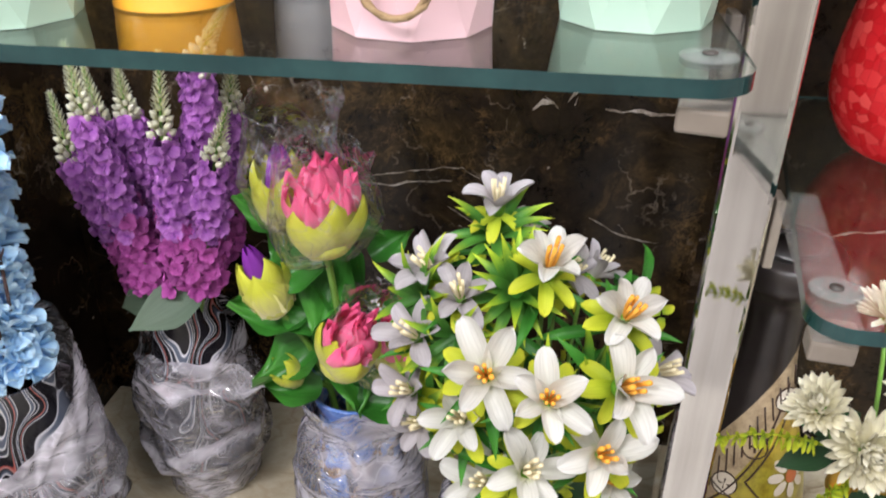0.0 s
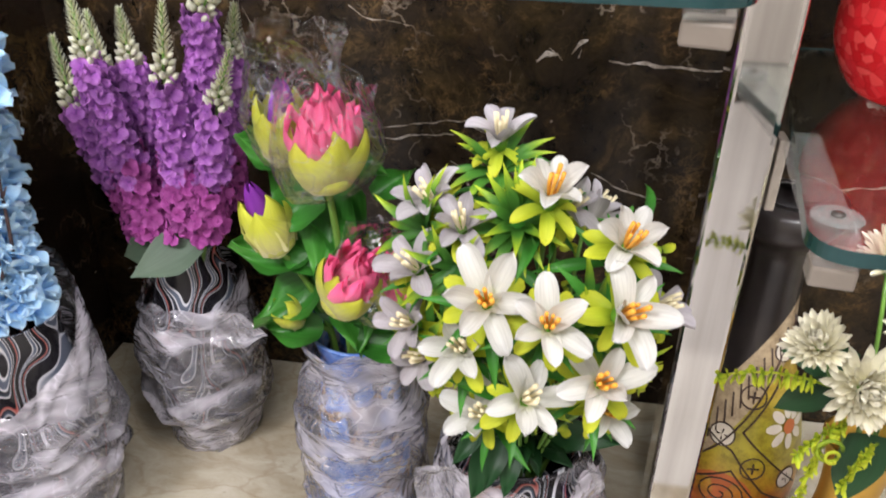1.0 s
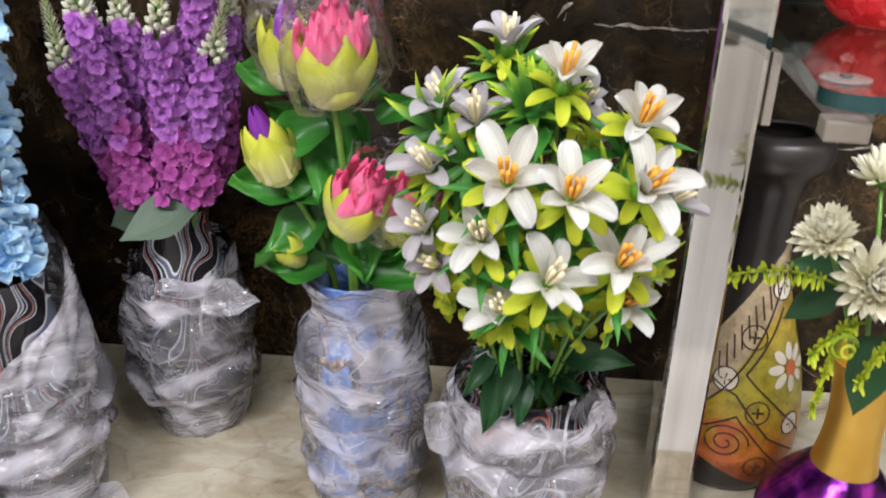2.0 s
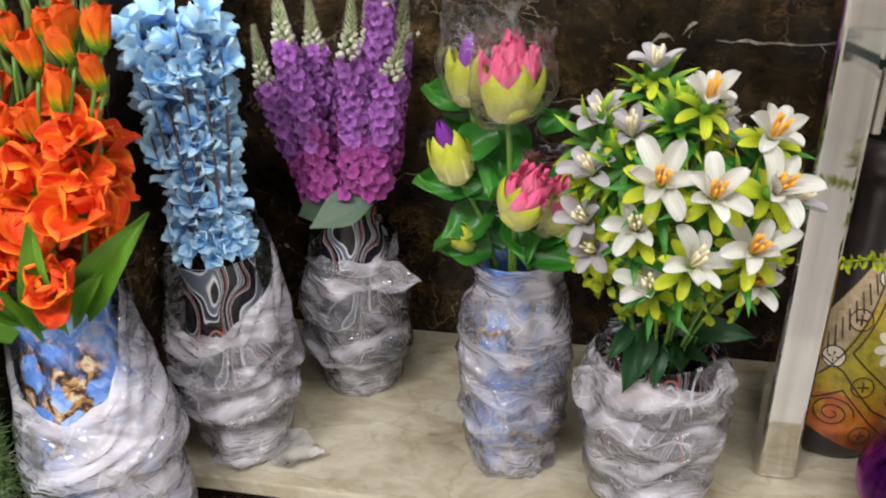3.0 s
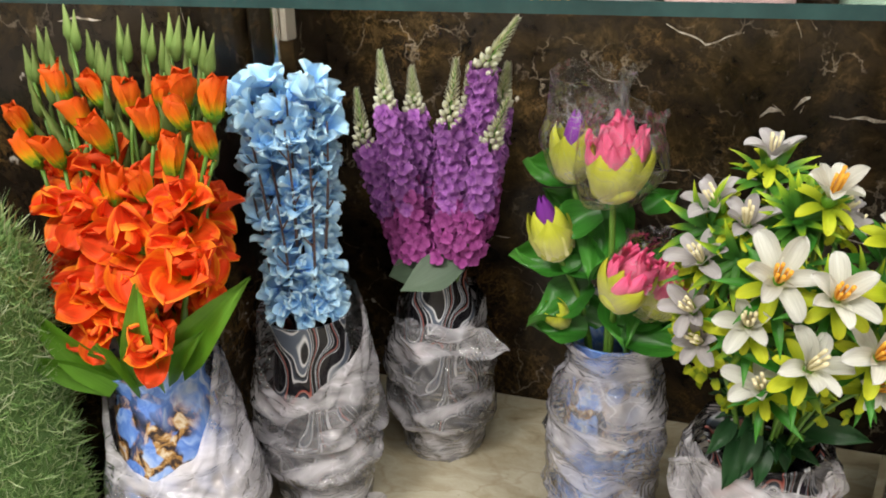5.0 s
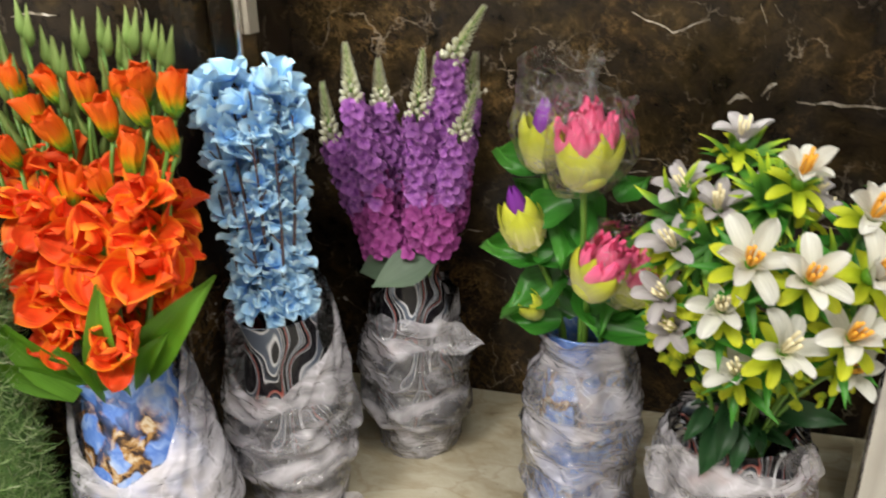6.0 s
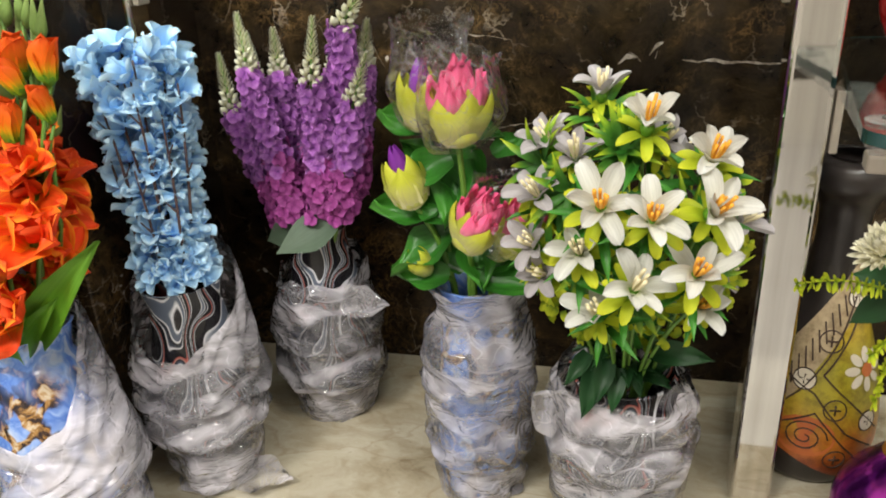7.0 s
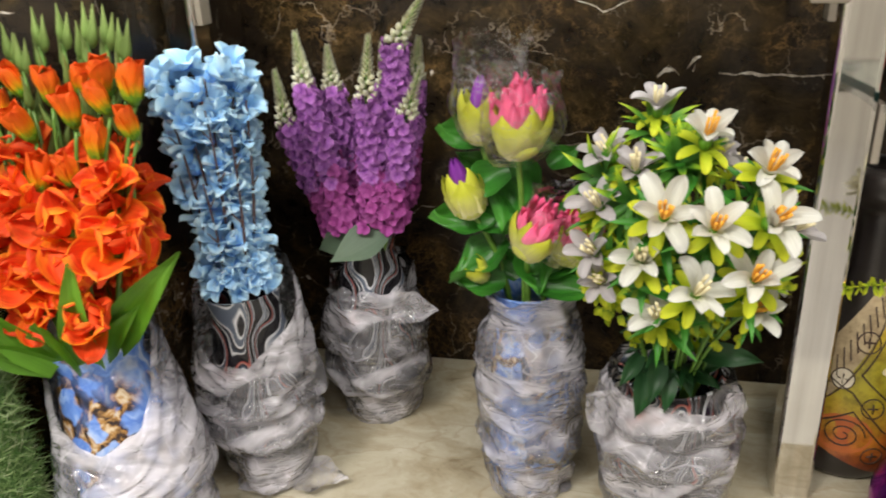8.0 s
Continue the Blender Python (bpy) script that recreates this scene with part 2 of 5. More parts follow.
def petal_paint(name, stops, rough=0.6, streak=0.25, translucent=0.25, jitter=0.12, rim=None):
    """Cloth petal coloured from its base to its tip, with fine streaks along it."""
    m, nt, b = shader(name, rough, 0.0, 0.3)
    uv = nt.nodes.new("ShaderNodeTexCoord")
    sep = nt.nodes.new("ShaderNodeSeparateXYZ")
    link(nt, uv.outputs["UV"], sep.inputs[0])
    obj = nt.nodes.new("ShaderNodeObjectInfo")
    mp = nt.nodes.new("ShaderNodeMapping")
    mp.inputs["Scale"].default_value = (9, 0.8, 1)
    link(nt, uv.outputs["UV"], mp.inputs[0])
    off = nt.nodes.new("ShaderNodeVectorMath")
    off.operation = "ADD"
    link(nt, mp.outputs[0], off.inputs[0])
    link(nt, obj.outputs["Location"], off.inputs[1])
    st = noisy(nt, off.outputs[0], 2.2, 4, 0.6)
    pos = calc(nt, "ADD", sep.outputs[1], calc(nt, "MULTIPLY", calc(nt, "SUBTRACT", st, 0.5), 0.35))
    c = ramp(nt, pos, stops)
    c = mixed(nt, "MULTIPLY", streak, c, ramp(nt, st, [(0.35, (0.55, 0.55, 0.55)), (0.6, (1.0, 1.0, 1.0))]))
    if rim:
        side = calc(nt, "ADD", calc(nt, "ABSOLUTE", calc(nt, "SUBTRACT", sep.outputs[0], 0.5)), calc(nt, "MULTIPLY", calc(nt, "SUBTRACT", st, 0.5), 0.5))
        gate = calc(nt, "MULTIPLY", ramp(nt, side, [(0.32, (0, 0, 0)), (0.50, (1, 1, 1))]), ramp(nt, obj.outputs["Random"], [(0.35, (0, 0, 0)), (0.80, (0.75, 0.75, 0.75))]))
        c = mixed(nt, "MIX", gate, c, rim)
    hsv = nt.nodes.new("ShaderNodeHueSaturation")
    link(nt, c, hsv.inputs["Color"])
    link(nt, calc(nt, "ADD", 1.0 - jitter, calc(nt, "MULTIPLY", obj.outputs["Random"], 2 * jitter)), hsv.inputs["Value"])
    link(nt, hsv.outputs[0], b.inputs["Base Color"])
    bump(nt, b, st, 0.3, 0.0010)
    if translucent:
        tr = nt.nodes.new("ShaderNodeBsdfTranslucent")
        link(nt, hsv.outputs[0], tr.inputs[0])
        mx = nt.nodes.new("ShaderNodeMixShader")
        mx.inputs[0].default_value = translucent
        link(nt, b.outputs[0], mx.inputs[1])
        link(nt, tr.outputs[0], mx.inputs[2])
        link(nt, mx.outputs[0], nt.nodes["Material Output"].inputs[0])
    return m


def plain(name, a, c, rough=0.5, scale=30, metal=0.0, relief=0.1):
    m, nt, b = shader(name, rough, metal)
    n = noisy(nt, coords(nt), scale, 5, 0.6)
    link(nt, ramp(nt, n, [(0.3, a), (0.7, c)]), b.inputs["Base Color"])
    bump(nt, b, n, relief, 0.001)
    return m


def turf_paint():
    m, nt, b = shader("turf_blades", 0.45, 0.0, 0.3)
    g = nt.nodes.new("ShaderNodeNewGeometry")
    c = ramp(nt, g.outputs["Random Per Island"], [(0.0, (0.17, 0.33, 0.10)), (0.45, (0.32, 0.50, 0.18)), (0.8, (0.52, 0.66, 0.34)), (1.0, (0.76, 0.80, 0.58))])
    link(nt, c, b.inputs["Base Color"])
    return m


MARBLE, VEIN, CREAM, CHROME = dark_marble(), vein_stone(), cream_marble(), chrome()
GLASS, EDGE, ACRYLIC = glass("shelf_glass", (0.86, 0.95, 0.93)), glass_edge(), plain("frosted_acrylic", (0.17, 0.145, 0.115), (0.22, 0.19, 0.155), 0.25, 20)
FROST, SCREW, PAD = see_through("clear_arm", (0.20, 0.19, 0.18), 0.25), plain("dark_screw", (0.05, 0.045, 0.04), (0.09, 0.08, 0.07), 0.4), see_through("clear_pad", (0.36, 0.40, 0.38), 0.28)
FILM, THIN_FILM, WHITE_FILM, CLEAR, AGATE, BLUE_GLAZE = film("plastic_film", 0.13, 0.40, 0.76), film("thin_plastic_film", 0.09, 0.30, 0.66), film("thick_plastic_film", 0.20, 0.50, 0.86), clear_film(), agate_glaze(), blue_glaze()
ORANGE = petal_paint("orange_cloth", [(0.0, (0.60, 0.50, 0.03)), (0.14, (0.85, 0.30, 0.01)), (0.36, (0.92, 0.12, 0.010)), (0.75, (0.88, 0.070, 0.012)), (1.0, (0.94, 0.10, 0.016))], translucent=0.25, streak=0.35, jitter=0.18, rim=(0.98, 0.42, 0.02))
ORANGE_BUD = petal_paint("orange_bud_cloth", [(0.0, (0.20, 0.40, 0.02)), (0.22, (0.42, 0.50, 0.02)), (0.34, (0.90, 0.46, 0.01)), (0.55, (0.94, 0.22, 0.01)), (1.0, (0.92, 0.11, 0.012))])
BLUE = petal_paint("blue_cloth", [(0.0, (0.17, 0.43, 0.94)), (0.2, (0.33, 0.63, 1.0)), (0.6, (0.45, 0.73, 1.0)), (1.0, (0.62, 0.84, 1.0))], streak=0.12, jitter=0.08, translucent=0.2)
MAUVE = petal_paint("mauve_cloth", [(0.0, (0.13, 0.03, 0.19)), (0.15, (0.31, 0.085, 0.40)), (1.0, (0.50, 0.20, 0.57))], streak=0.5, jitter=0.28)
MAGENTA = petal_paint("magenta_cloth", [(0.0, (0.15, 0.02, 0.13)), (0.15, (0.33, 0.05, 0.26)), (1.0, (0.50, 0.11, 0.41))], streak=0.5, jitter=0.28)
CREAM_BUD = petal_paint("cream_bud", [(0.0, (0.50, 0.52, 0.22)), (0.3, (0.62, 0.61, 0.40)), (1.0, (0.66, 0.65, 0.54))], streak=0.3, translucent=0.1)
PINK = petal_paint("pink_cloth", [(0.0, (0.86, 0.52, 0.40)), (0.3, (0.92, 0.34, 0.44)), (0.7, (0.92, 0.18, 0.36)), (1.0, (0.90, 0.12, 0.30))])
VIOLET = petal_paint("violet_cloth", [(0.0, (0.45, 0.45, 0.10)), (0.4, (0.22, 0.04, 0.34)), (1.0, (0.20, 0.02, 0.32))])
LIME = petal_paint("lime_cloth", [(0.0, (0.74, 0.70, 0.44)), (0.30, (0.70, 0.69, 0.25)), (0.7, (0.55, 0.58, 0.05)), (1.0, (0.52, 0.54, 0.04))], streak=0.35)
WHITE = petal_paint("white_cloth", [(0.0, (0.55, 0.60, 0.20)), (0.14, (0.68, 0.70, 0.44)), (0.34, (0.69, 0.69, 0.62)), (1.0, (0.72, 0.72, 0.69))], streak=0.35, jitter=0.10)
LILAC = petal_paint("pale_lilac_cloth", [(0.0, (0.55, 0.55, 0.30)), (0.2, (0.47, 0.44, 0.44)), (1.0, (0.50, 0.47, 0.50))], streak=0.4, jitter=0.08)
YELLOW_GREEN = petal_paint("yellow_green_cloth", [(0.0, (0.18, 0.30, 0.02)), (0.4, (0.44, 0.54, 0.02)), (1.0, (0.62, 0.65, 0.03))])
LEAF = petal_paint("leaf_cloth", [(0.0, (0.02, 0.09, 0.012)), (0.5, (0.04, 0.19, 0.022)), (1.0, (0.07, 0.26, 0.03))], rough=0.32, translucent=0.15)
FRESH = petal_paint("fresh_leaf_cloth", [(0.0, (0.10, 0.24, 0.02)), (0.5, (0.12, 0.30, 0.02)), (1.0, (0.16, 0.36, 0.03))], rough=0.4)
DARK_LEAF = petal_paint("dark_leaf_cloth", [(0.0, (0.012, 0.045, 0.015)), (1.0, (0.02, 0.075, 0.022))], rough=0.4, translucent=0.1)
GREY_LEAF = petal_paint("grey_leaf_cloth", [(0.0, (0.07, 0.11, 0.07)), (1.0, (0.11, 0.16, 0.105))], rough=0.5, translucent=0.1)
TIPPED = petal_paint("lime_tipped_leaf", [(0.0, (0.03, 0.12, 0.02)), (0.55, (0.07, 0.22, 0.025)), (0.8, (0.30, 0.45, 0.02)), (1.0, (0.55, 0.62, 0.03))], rough=0.4, translucent=0.15)
STAMEN = plain("orange_stamen", (0.75, 0.32, 0.02), (0.85, 0.45, 0.05), 0.6)
PALE_STAMEN = plain("pale_stamen", (0.70, 0.60, 0.30), (0.80, 0.74, 0.55), 0.6)
STEM = plain("green_stem", (0.08, 0.18, 0.02), (0.14, 0.28, 0.04), 0.45)
BUD_GREEN = petal_paint("green_bud", [(0.0, (0.08, 0.15, 0.03)), (0.5, (0.13, 0.20, 0.045)), (1.0, (0.18, 0.22, 0.07))], translucent=0)
TWIG = plain("brown_twig", (0.05, 0.03, 0.03), (0.10, 0.055, 0.05), 0.6)
TURF, SOIL = turf_paint(), plain("turf_backing", (0.12, 0.22, 0.07), (0.18, 0.30, 0.10), 0.8)
TILE = plain("floor_tile", (0.52, 0.50, 0.46), (0.60, 0.58, 0.54), 0.25, 6)
WALL_TONE = plain("taupe_paint", (0.56, 0.53, 0.48), (0.64, 0.61, 0.55), 0.6, 4)
FLOOR_TONE = plain("grey_floor_stone", (0.36, 0.345, 0.325), (0.43, 0.415, 0.395), 0.3, 5)
PAINT = plain("white_paint", (0.74, 0.73, 0.71), (0.80, 0.79, 0.77), 0.6, 4)


# ---- building helpers ----
def mesh(name, verts, faces, uvs=None, smooth=True):
    me = bpy.data.meshes.new(name)
    me.from_pydata([tuple(v) for v in verts], [], faces)
    if uvs is not None:
        layer = me.uv_layers.new(name="UVMap")
        for loop in me.loops:
            layer.data[loop.index].uv = uvs[loop.vertex_index]
    if smooth:
        me.polygons.foreach_set("use_smooth", [True] * len(me.polygons))
    me.update()
    return me


def part(name, me, material, parent, label="", m=None):
    """Links a mesh or a bmesh as one object under a thing or a part."""
    if isinstance(me, bmesh.types.BMesh):
        data = bpy.data.meshes.new(name)
        me.to_mesh(data)
        me.free()
        me = data
    if not me.materials:
        me.materials.append(material)
    ob = new(name, me)
    ob.parent = parent
    if m is not None:
        ob.matrix_basis = m
    return tagged(ob, label)


def thing(name, at, label, category, group="", turn=0):
    ob = new(name)
    ob.empty_display_size = 0.05
    ob.matrix_basis = pose(*at, 0, 0, turn)
    return tagged(ob, label, category, group)


def block(x0, y0, z0, x1, y1, z1, bevel=0.0, segments=2):
    bm = bmesh.new()
    bmesh.ops.create_cube(bm, size=1, matrix=Matrix.Translation(((x0 + x1) / 2, (y0 + y1) / 2, (z0 + z1) / 2)) @ Matrix.Diagonal((x1 - x0, y1 - y0, z1 - z0, 1)))
    if bevel:
        bmesh.ops.bevel(bm, geom=bm.edges[:], offset=bevel, segments=segments, affect="EDGES", profile=0.5)
    return bm


def setting(name, bm, material, label):
    me = bpy.data.meshes.new(name)
    bm.to_mesh(me)
    bm.free()
    me.materials.append(material)
    return tagged(new(name, me), label, name.split("_")[0], kind="structure")


def lathe(profile, n=48, wobble=None):
    verts, faces, uvs = [], [], []
    rows = len(profile)
    for i, (r, z) in enumerate(profile):
        for k in range(n):
            a = 2 * math.pi * k / n
            dr, dz = wobble(a, i / (rows - 1), z) if wobble else (0, 0)
            verts.append(((r + dr) * math.cos(a), (r + dr) * math.sin(a), z + dz))
            uvs.append((k / n, i / (rows - 1)))
    for i in range(rows - 1):
        for k in range(n):
            faces.append((i * n + k, i * n + (k + 1) % n, (i + 1) * n + (k + 1) % n, (i + 1) * n + k))
    return verts, faces, uvs


def smoothed(points, steps=6):
    """A rounder profile through the given (radius, height) points."""
    out = []
    for i in range(len(points) - 1):
        p0, p1, p2, p3 = points[max(i - 1, 0)], points[i], points[i + 1], points[min(i + 2, len(points) - 1)]
        for s in range(steps):
            t = s / steps
            out.append(tuple(0.5 * (2 * b + (c - a) * t + (2 * a - 5 * b + 4 * c - d) * t * t + (3 * b - a - 3 * c + d) * t ** 3) for a, b, c, d in zip(p0, p1, p2, p3)))
    return out + [points[-1]]


def petal(length, width, curl=0.6, cup=0.2, waist=0.35, tip=0.5, ruffle=0.0, twist=0.0, seed=0, nl=7, nw=5, sharp=False):
    """A petal or leaf: base at the origin, along +y, facing +z. waist: width of its base; tip: how blunt it ends."""
    rng = random.Random(seed)
    ph = [rng.uniform(0, 6.28) for _ in range(3)]
    verts, faces, uvs = [], [], []
    y = z = 0.0
    last = 0.0
    for i in range(nl + 1):
        v = 0.35 * i / nl + 0.65 * math.sin(0.5 * math.pi * i / nl)
        a = curl * v * v
        y += math.cos(a) * length * (v - last)
        z += math.sin(a) * length * (v - last)
        last = v
        belly = math.sin(math.pi * min(1.0, v * 0.62 + 0.10)) ** 0.9
        end = max(0.0, 1 - max(0.0, (v - tip) / (1 - tip)) ** 2.2) ** 0.5
        if sharp:
            end = max(0.0, 1 - max(0.0, (v - tip) / (1 - tip)) ** 1.25)
        w = width * 0.5 * max(0.03, (waist + (1 - waist) * belly) * end)
        for j in range(nw):
            u = 2 * j / (nw - 1) - 1
            up = cup * w * u * u + ruffle * width * (math.sin(5 * u + ph[0] + 4 * v) + 0.6 * math.sin(9 * v + ph[1] + 2 * u)) * v
            tw = twist * v
            verts.append((w * u * math.cos(tw), y - math.sin(a) * up, z + math.cos(a) * up + w * u * math.sin(tw)))
            uvs.append(((u + 1) / 2, v))
    for i in range(nl):
        for j in range(nw - 1):
            p = i * nw + j
            faces.append((p, p + 1, p + nw + 1, p + nw))
    return verts, faces, uvs


def joined(pieces):
    """One (verts, faces, uvs) out of several, each with its own matrix."""
    verts, faces, uvs = [], [], []
    for (v, f, u), m in pieces:
        base = len(verts)
        verts += [m @ Vector(p) for p in v]
        faces += [tuple(i + base for i in q) for q in f]
        uvs += list(u)
    return verts, faces, uvs


def aim(at, way, spin=0.0, scale=1.0):
    """A pose at a place whose z axis points along way."""
    q = Vector(way).normalized().to_track_quat("Z", "Y").to_matrix().to_4x4()
    return Matrix.Translation(at) @ q @ Matrix.Rotation(spin, 4, "Z") @ Matrix.Scale(scale, 4)


def lay(at, along, facing, scale=1.0):
    """A pose whose y axis runs along one way and whose z axis faces another."""
    y = Vector(along).normalized()
    z = (Vector(facing) - y * Vector(facing).dot(y)).normalized()
    m = Matrix((y.cross(z), y, z)).transposed().to_4x4()
    return Matrix.Translation(at) @ m @ Matrix.Scale(scale, 4)


def spread(phi, rise):
    """The pose of a petal round a flower's z axis, rise degrees above the flower's plane."""
    return Matrix.Rotation(phi, 4, "Z") @ Matrix.Rotation(radians(rise), 4, "X")


def tube(points, r0, r1=None, n=7):
    r1 = r0 if r1 is None else r1
    verts, faces, uvs = [], [], []
    pts = [Vector(p) for p in points]
    for i, p in enumerate(pts):
        way = (pts[min(i + 1, len(pts) - 1)] - pts[max(i - 1, 0)]).normalized()
        m = way.to_track_quat("Z", "Y").to_matrix()
        r = r0 + (r1 - r0) * i / (len(pts) - 1)
        for k in range(n):
            a = 2 * math.pi * k / n
            verts.append(p + m @ Vector((r * math.cos(a), r * math.sin(a), 0)))
            uvs.append((k / n, i / (len(pts) - 1)))
    for i in range(len(pts) - 1):
        for k in range(n):
            faces.append((i * n + k, i * n + (k + 1) % n, (i + 1) * n + (k + 1) % n, (i + 1) * n + k))
    faces.append(tuple(range(n - 1, -1, -1)))
    faces.append(tuple(range((len(pts) - 1) * n, len(pts) * n)))
    return verts, faces, uvs


def through_mouth(head, mouth, radius, foot):
    """A stem's line from inside a vase, through its mouth, to a flower's base; all in the bouquet's own space."""
    h = Vector(head)
    flat = Vector((h.x, h.y, 0))
    if flat.length > radius:
        flat = flat.normalized() * radius
    p0, p1 = Vector((flat.x * 0.4, flat.y * 0.4, foot)), Vector((flat.x, flat.y, mouth))
    lift = p1 + (h - p1) * 0.5 + Vector((-flat.x * 0.25, -flat.y * 0.25, 0.25 * abs(h.z - p1.z) * 0.5))
    out = [p0.lerp(p1, k / 3) for k in range(3)]
    for k in range(7):
        t = k / 6
        out.append(p1 * (1 - t) ** 2 + lift * 2 * t * (1 - t) + h * t * t)
    return out


def bent(a, b, sag=(0, 0, 0), n=6):
    a, b, s = Vector(a), Vector(b), Vector(sag)
    return [a.lerp(b, i / n) + s * math.sin(math.pi * i / n) for i in range(n + 1)]


# ---- the shop's shell ----
BACK, JAMB_X, JAMB_Y, GROUND, FLOOR = 1.0, -0.474, 0.66, -0.15, -0.50
WALL = setting("wall_back", block(-2.2, BACK, FLOOR, 2.2, BACK + 0.1, 2.3), MARBLE, "polished dark brown marble wall with pale veins")
PIER = setting("wall_left", block(-2.2, JAMB_Y, GROUND + 0.001, JAMB_X, BACK - 0.002, 2.3, 0.002, 1), MARBLE, "polished dark brown marble pier beside the display shelf")
setting("slab", block(JAMB_X + 0.002, 0.612, -0.022, 2.198, BACK - 0.002, 0.0, 0.003), CREAM, "cream marble slab under the vases with grey and tan veins")
setting("riser", block(JAMB_X + 0.002, 0.632, GROUND + 0.001, 2.198, BACK - 0.002, -0.0225), MARBLE, "dark brown marble base under the cream slab")
setting("step", block(-2.2, 0.13, FLOOR + 0.001, 2.2, BACK - 0.002, GROUND, 0.002), TILE, "pale stone step in front of the display")
setting("floor", block(-2.2, -2.6, FLOOR - 0.1, 2.2, BACK, FLOOR), FLOOR_TONE, "grey stone shop floor")
setting("ceiling", block(-2.2, -2.6, 2.3, 2.2, BACK + 0.1, 2.36), PAINT, "plain white shop ceiling")
setting("wall_front", block(-2.2, -2.7, FLOOR, 2.2, -2.6, 2.36), WALL_TONE, "plain taupe shop wall behind the camera")
setting("wall_side", block(-2.3, -2.7, FLOOR, -2.2, BACK + 0.1, 2.36), WALL_TONE, "plain taupe shop wall")
setting("wall_right", block(2.2, -2.7, FLOOR, 2.3, BACK + 0.1, 2.36), WALL_TONE, "plain taupe shop wall")


def vein(wall, line, width, seed, depth):
    """A pale crack in the polished stone: a thin, uneven ribbon set into a wall's face. line: (x, z) places."""
    rng = random.Random(seed)
    pts = []
    for a, b in zip(line, line[1:]):
        n = max(4, int(math.hypot(b[0] - a[0], b[1] - a[1]) / 0.004))
        pts += [(a[0] + (b[0] - a[0]) * k / n, a[1] + (b[1] - a[1]) * k / n) for k in range(n)]
    pts.append(line[-1])
    verts, faces = [], []
    n = len(pts)
    for k, (x, z) in enumerate(pts):
        f = k / (n - 1)
        q = Vector((x * 60, z * 60, seed))
        z += 0.004 * noise.noise(q * 0.6) + 0.0015 * noise.noise(q * 2.5)
        x += 0.003 * noise.noise(q * 0.7 + Vector((9, 0, 0)))
        w = width * (0.25 + 0.75 * math.sin(math.pi * min(1, f * 0.9 + 0.08))) * max(0.15, 0.7 + 0.9 * noise.noise(q * 1.4 + Vector((0, 0, 4))))
        verts += [(x, depth, z - w / 2), (x, depth, z + w / 2)]
    faces = [(2 * k, 2 * k + 2, 2 * k + 3, 2 * k + 1) for k in range(n - 1)]
    return part("vein", mesh("vein", verts, faces, smooth=False), VEIN, wall)


for k, (line, width) in enumerate([
        ([(-0.095, 0.362), (-0.045, 0.361), (0.024, 0.370)], 0.0035), ([(-0.085, 0.368), (-0.02, 0.378), (0.037, 0.389), (0.062, 0.374)], 0.0028), ([(0.195, 0.469), (0.25, 0.465), (0.332, 0.467)], 0.0042),
        ([(0.318, 0.468), (0.330, 0.455), (0.334, 0.44)], 0.0030), ([(0.116, 0.466), (0.126, 0.474), (0.138, 0.473), (0.144, 0.466)], 0.0065), ([(0.128, 0.482), (0.138, 0.474)], 0.004), ([(0.154, 0.474), (0.160, 0.484), (0.170, 0.490)], 0.0075), ([(0.162, 0.470), (0.166, 0.482)], 0.004), ([(-0.010, 0.573), (0.041, 0.551), (0.085, 0.565)], 0.0026),
        ([(-0.225, 0.505), (-0.212, 0.48), (-0.200, 0.455)], 0.0022), ([(-0.236, 0.252), (-0.222, 0.268), (-0.20, 0.266)], 0.0022), ([(0.42, 0.318), (0.492, 0.333), (0.555, 0.344), (0.66, 0.352)], 0.0034),
        ([(0.465, 0.095), (0.497, 0.045), (0.541, 0.012)], 0.0022), ([(0.19, 0.335), (0.235, 0.312), (0.275, 0.308)], 0.0026), ([(0.225, 0.33), (0.24, 0.312)], 0.0018), ([(-0.10, 0.515), (-0.07, 0.50), (-0.03, 0.497)], 0.0024),
        ([(0.14, 0.585), (0.150, 0.560), (0.152, 0.535)], 0.0020), ([(0.02, 0.335), (0.05, 0.318), (0.09, 0.322)], 0.0020), ([(-0.16, 0.20), (-0.13, 0.165), (-0.10, 0.12)], 0.0022), ([(0.155, 0.585), (0.166, 0.572)], 0.003)]):
    vein(WALL, line, width, k + 1, BACK - 0.0006)
for k, (line, width) in enumerate([([(-0.63, 0.601), (-0.60, 0.604), (-0.57, 0.602)], 0.005), ([(-0.475, 0.625), (-0.467, 0.60), (-0.464, 0.57)], 0.003), ([(-0.68, 0.30), (-0.655, 0.27), (-0.64, 0.22)], 0.002), ([(-0.60, 0.08), (-0.58, 0.04)], 0.002)]):
    vein(PIER, line, width, k + 40, JAMB_Y - 0.0006)


def post(x0, x1, y0, y1):
    ob = thing("shelf_post", ((x0 + x1) / 2, (y0 + y1) / 2, 0.0), "square polished steel shelf post standing on the cream slab", "post", "shelf posts")
    w, d = (x1 - x0) / 2, (y1 - y0) / 2
    part("tube", block(-w, -d, 0, w, d, 2.29, 0.006, 4), CHROME, ob)
    part("top_collar", block(-w - 0.002, -d - 0.002, 2.25, w + 0.002, d + 0.002, 2.295), CHROME, ob)
    return ob


post(0.272, 0.317, 0.731, 0.772)
post(-0.469, -0.429, 0.775, 0.817)


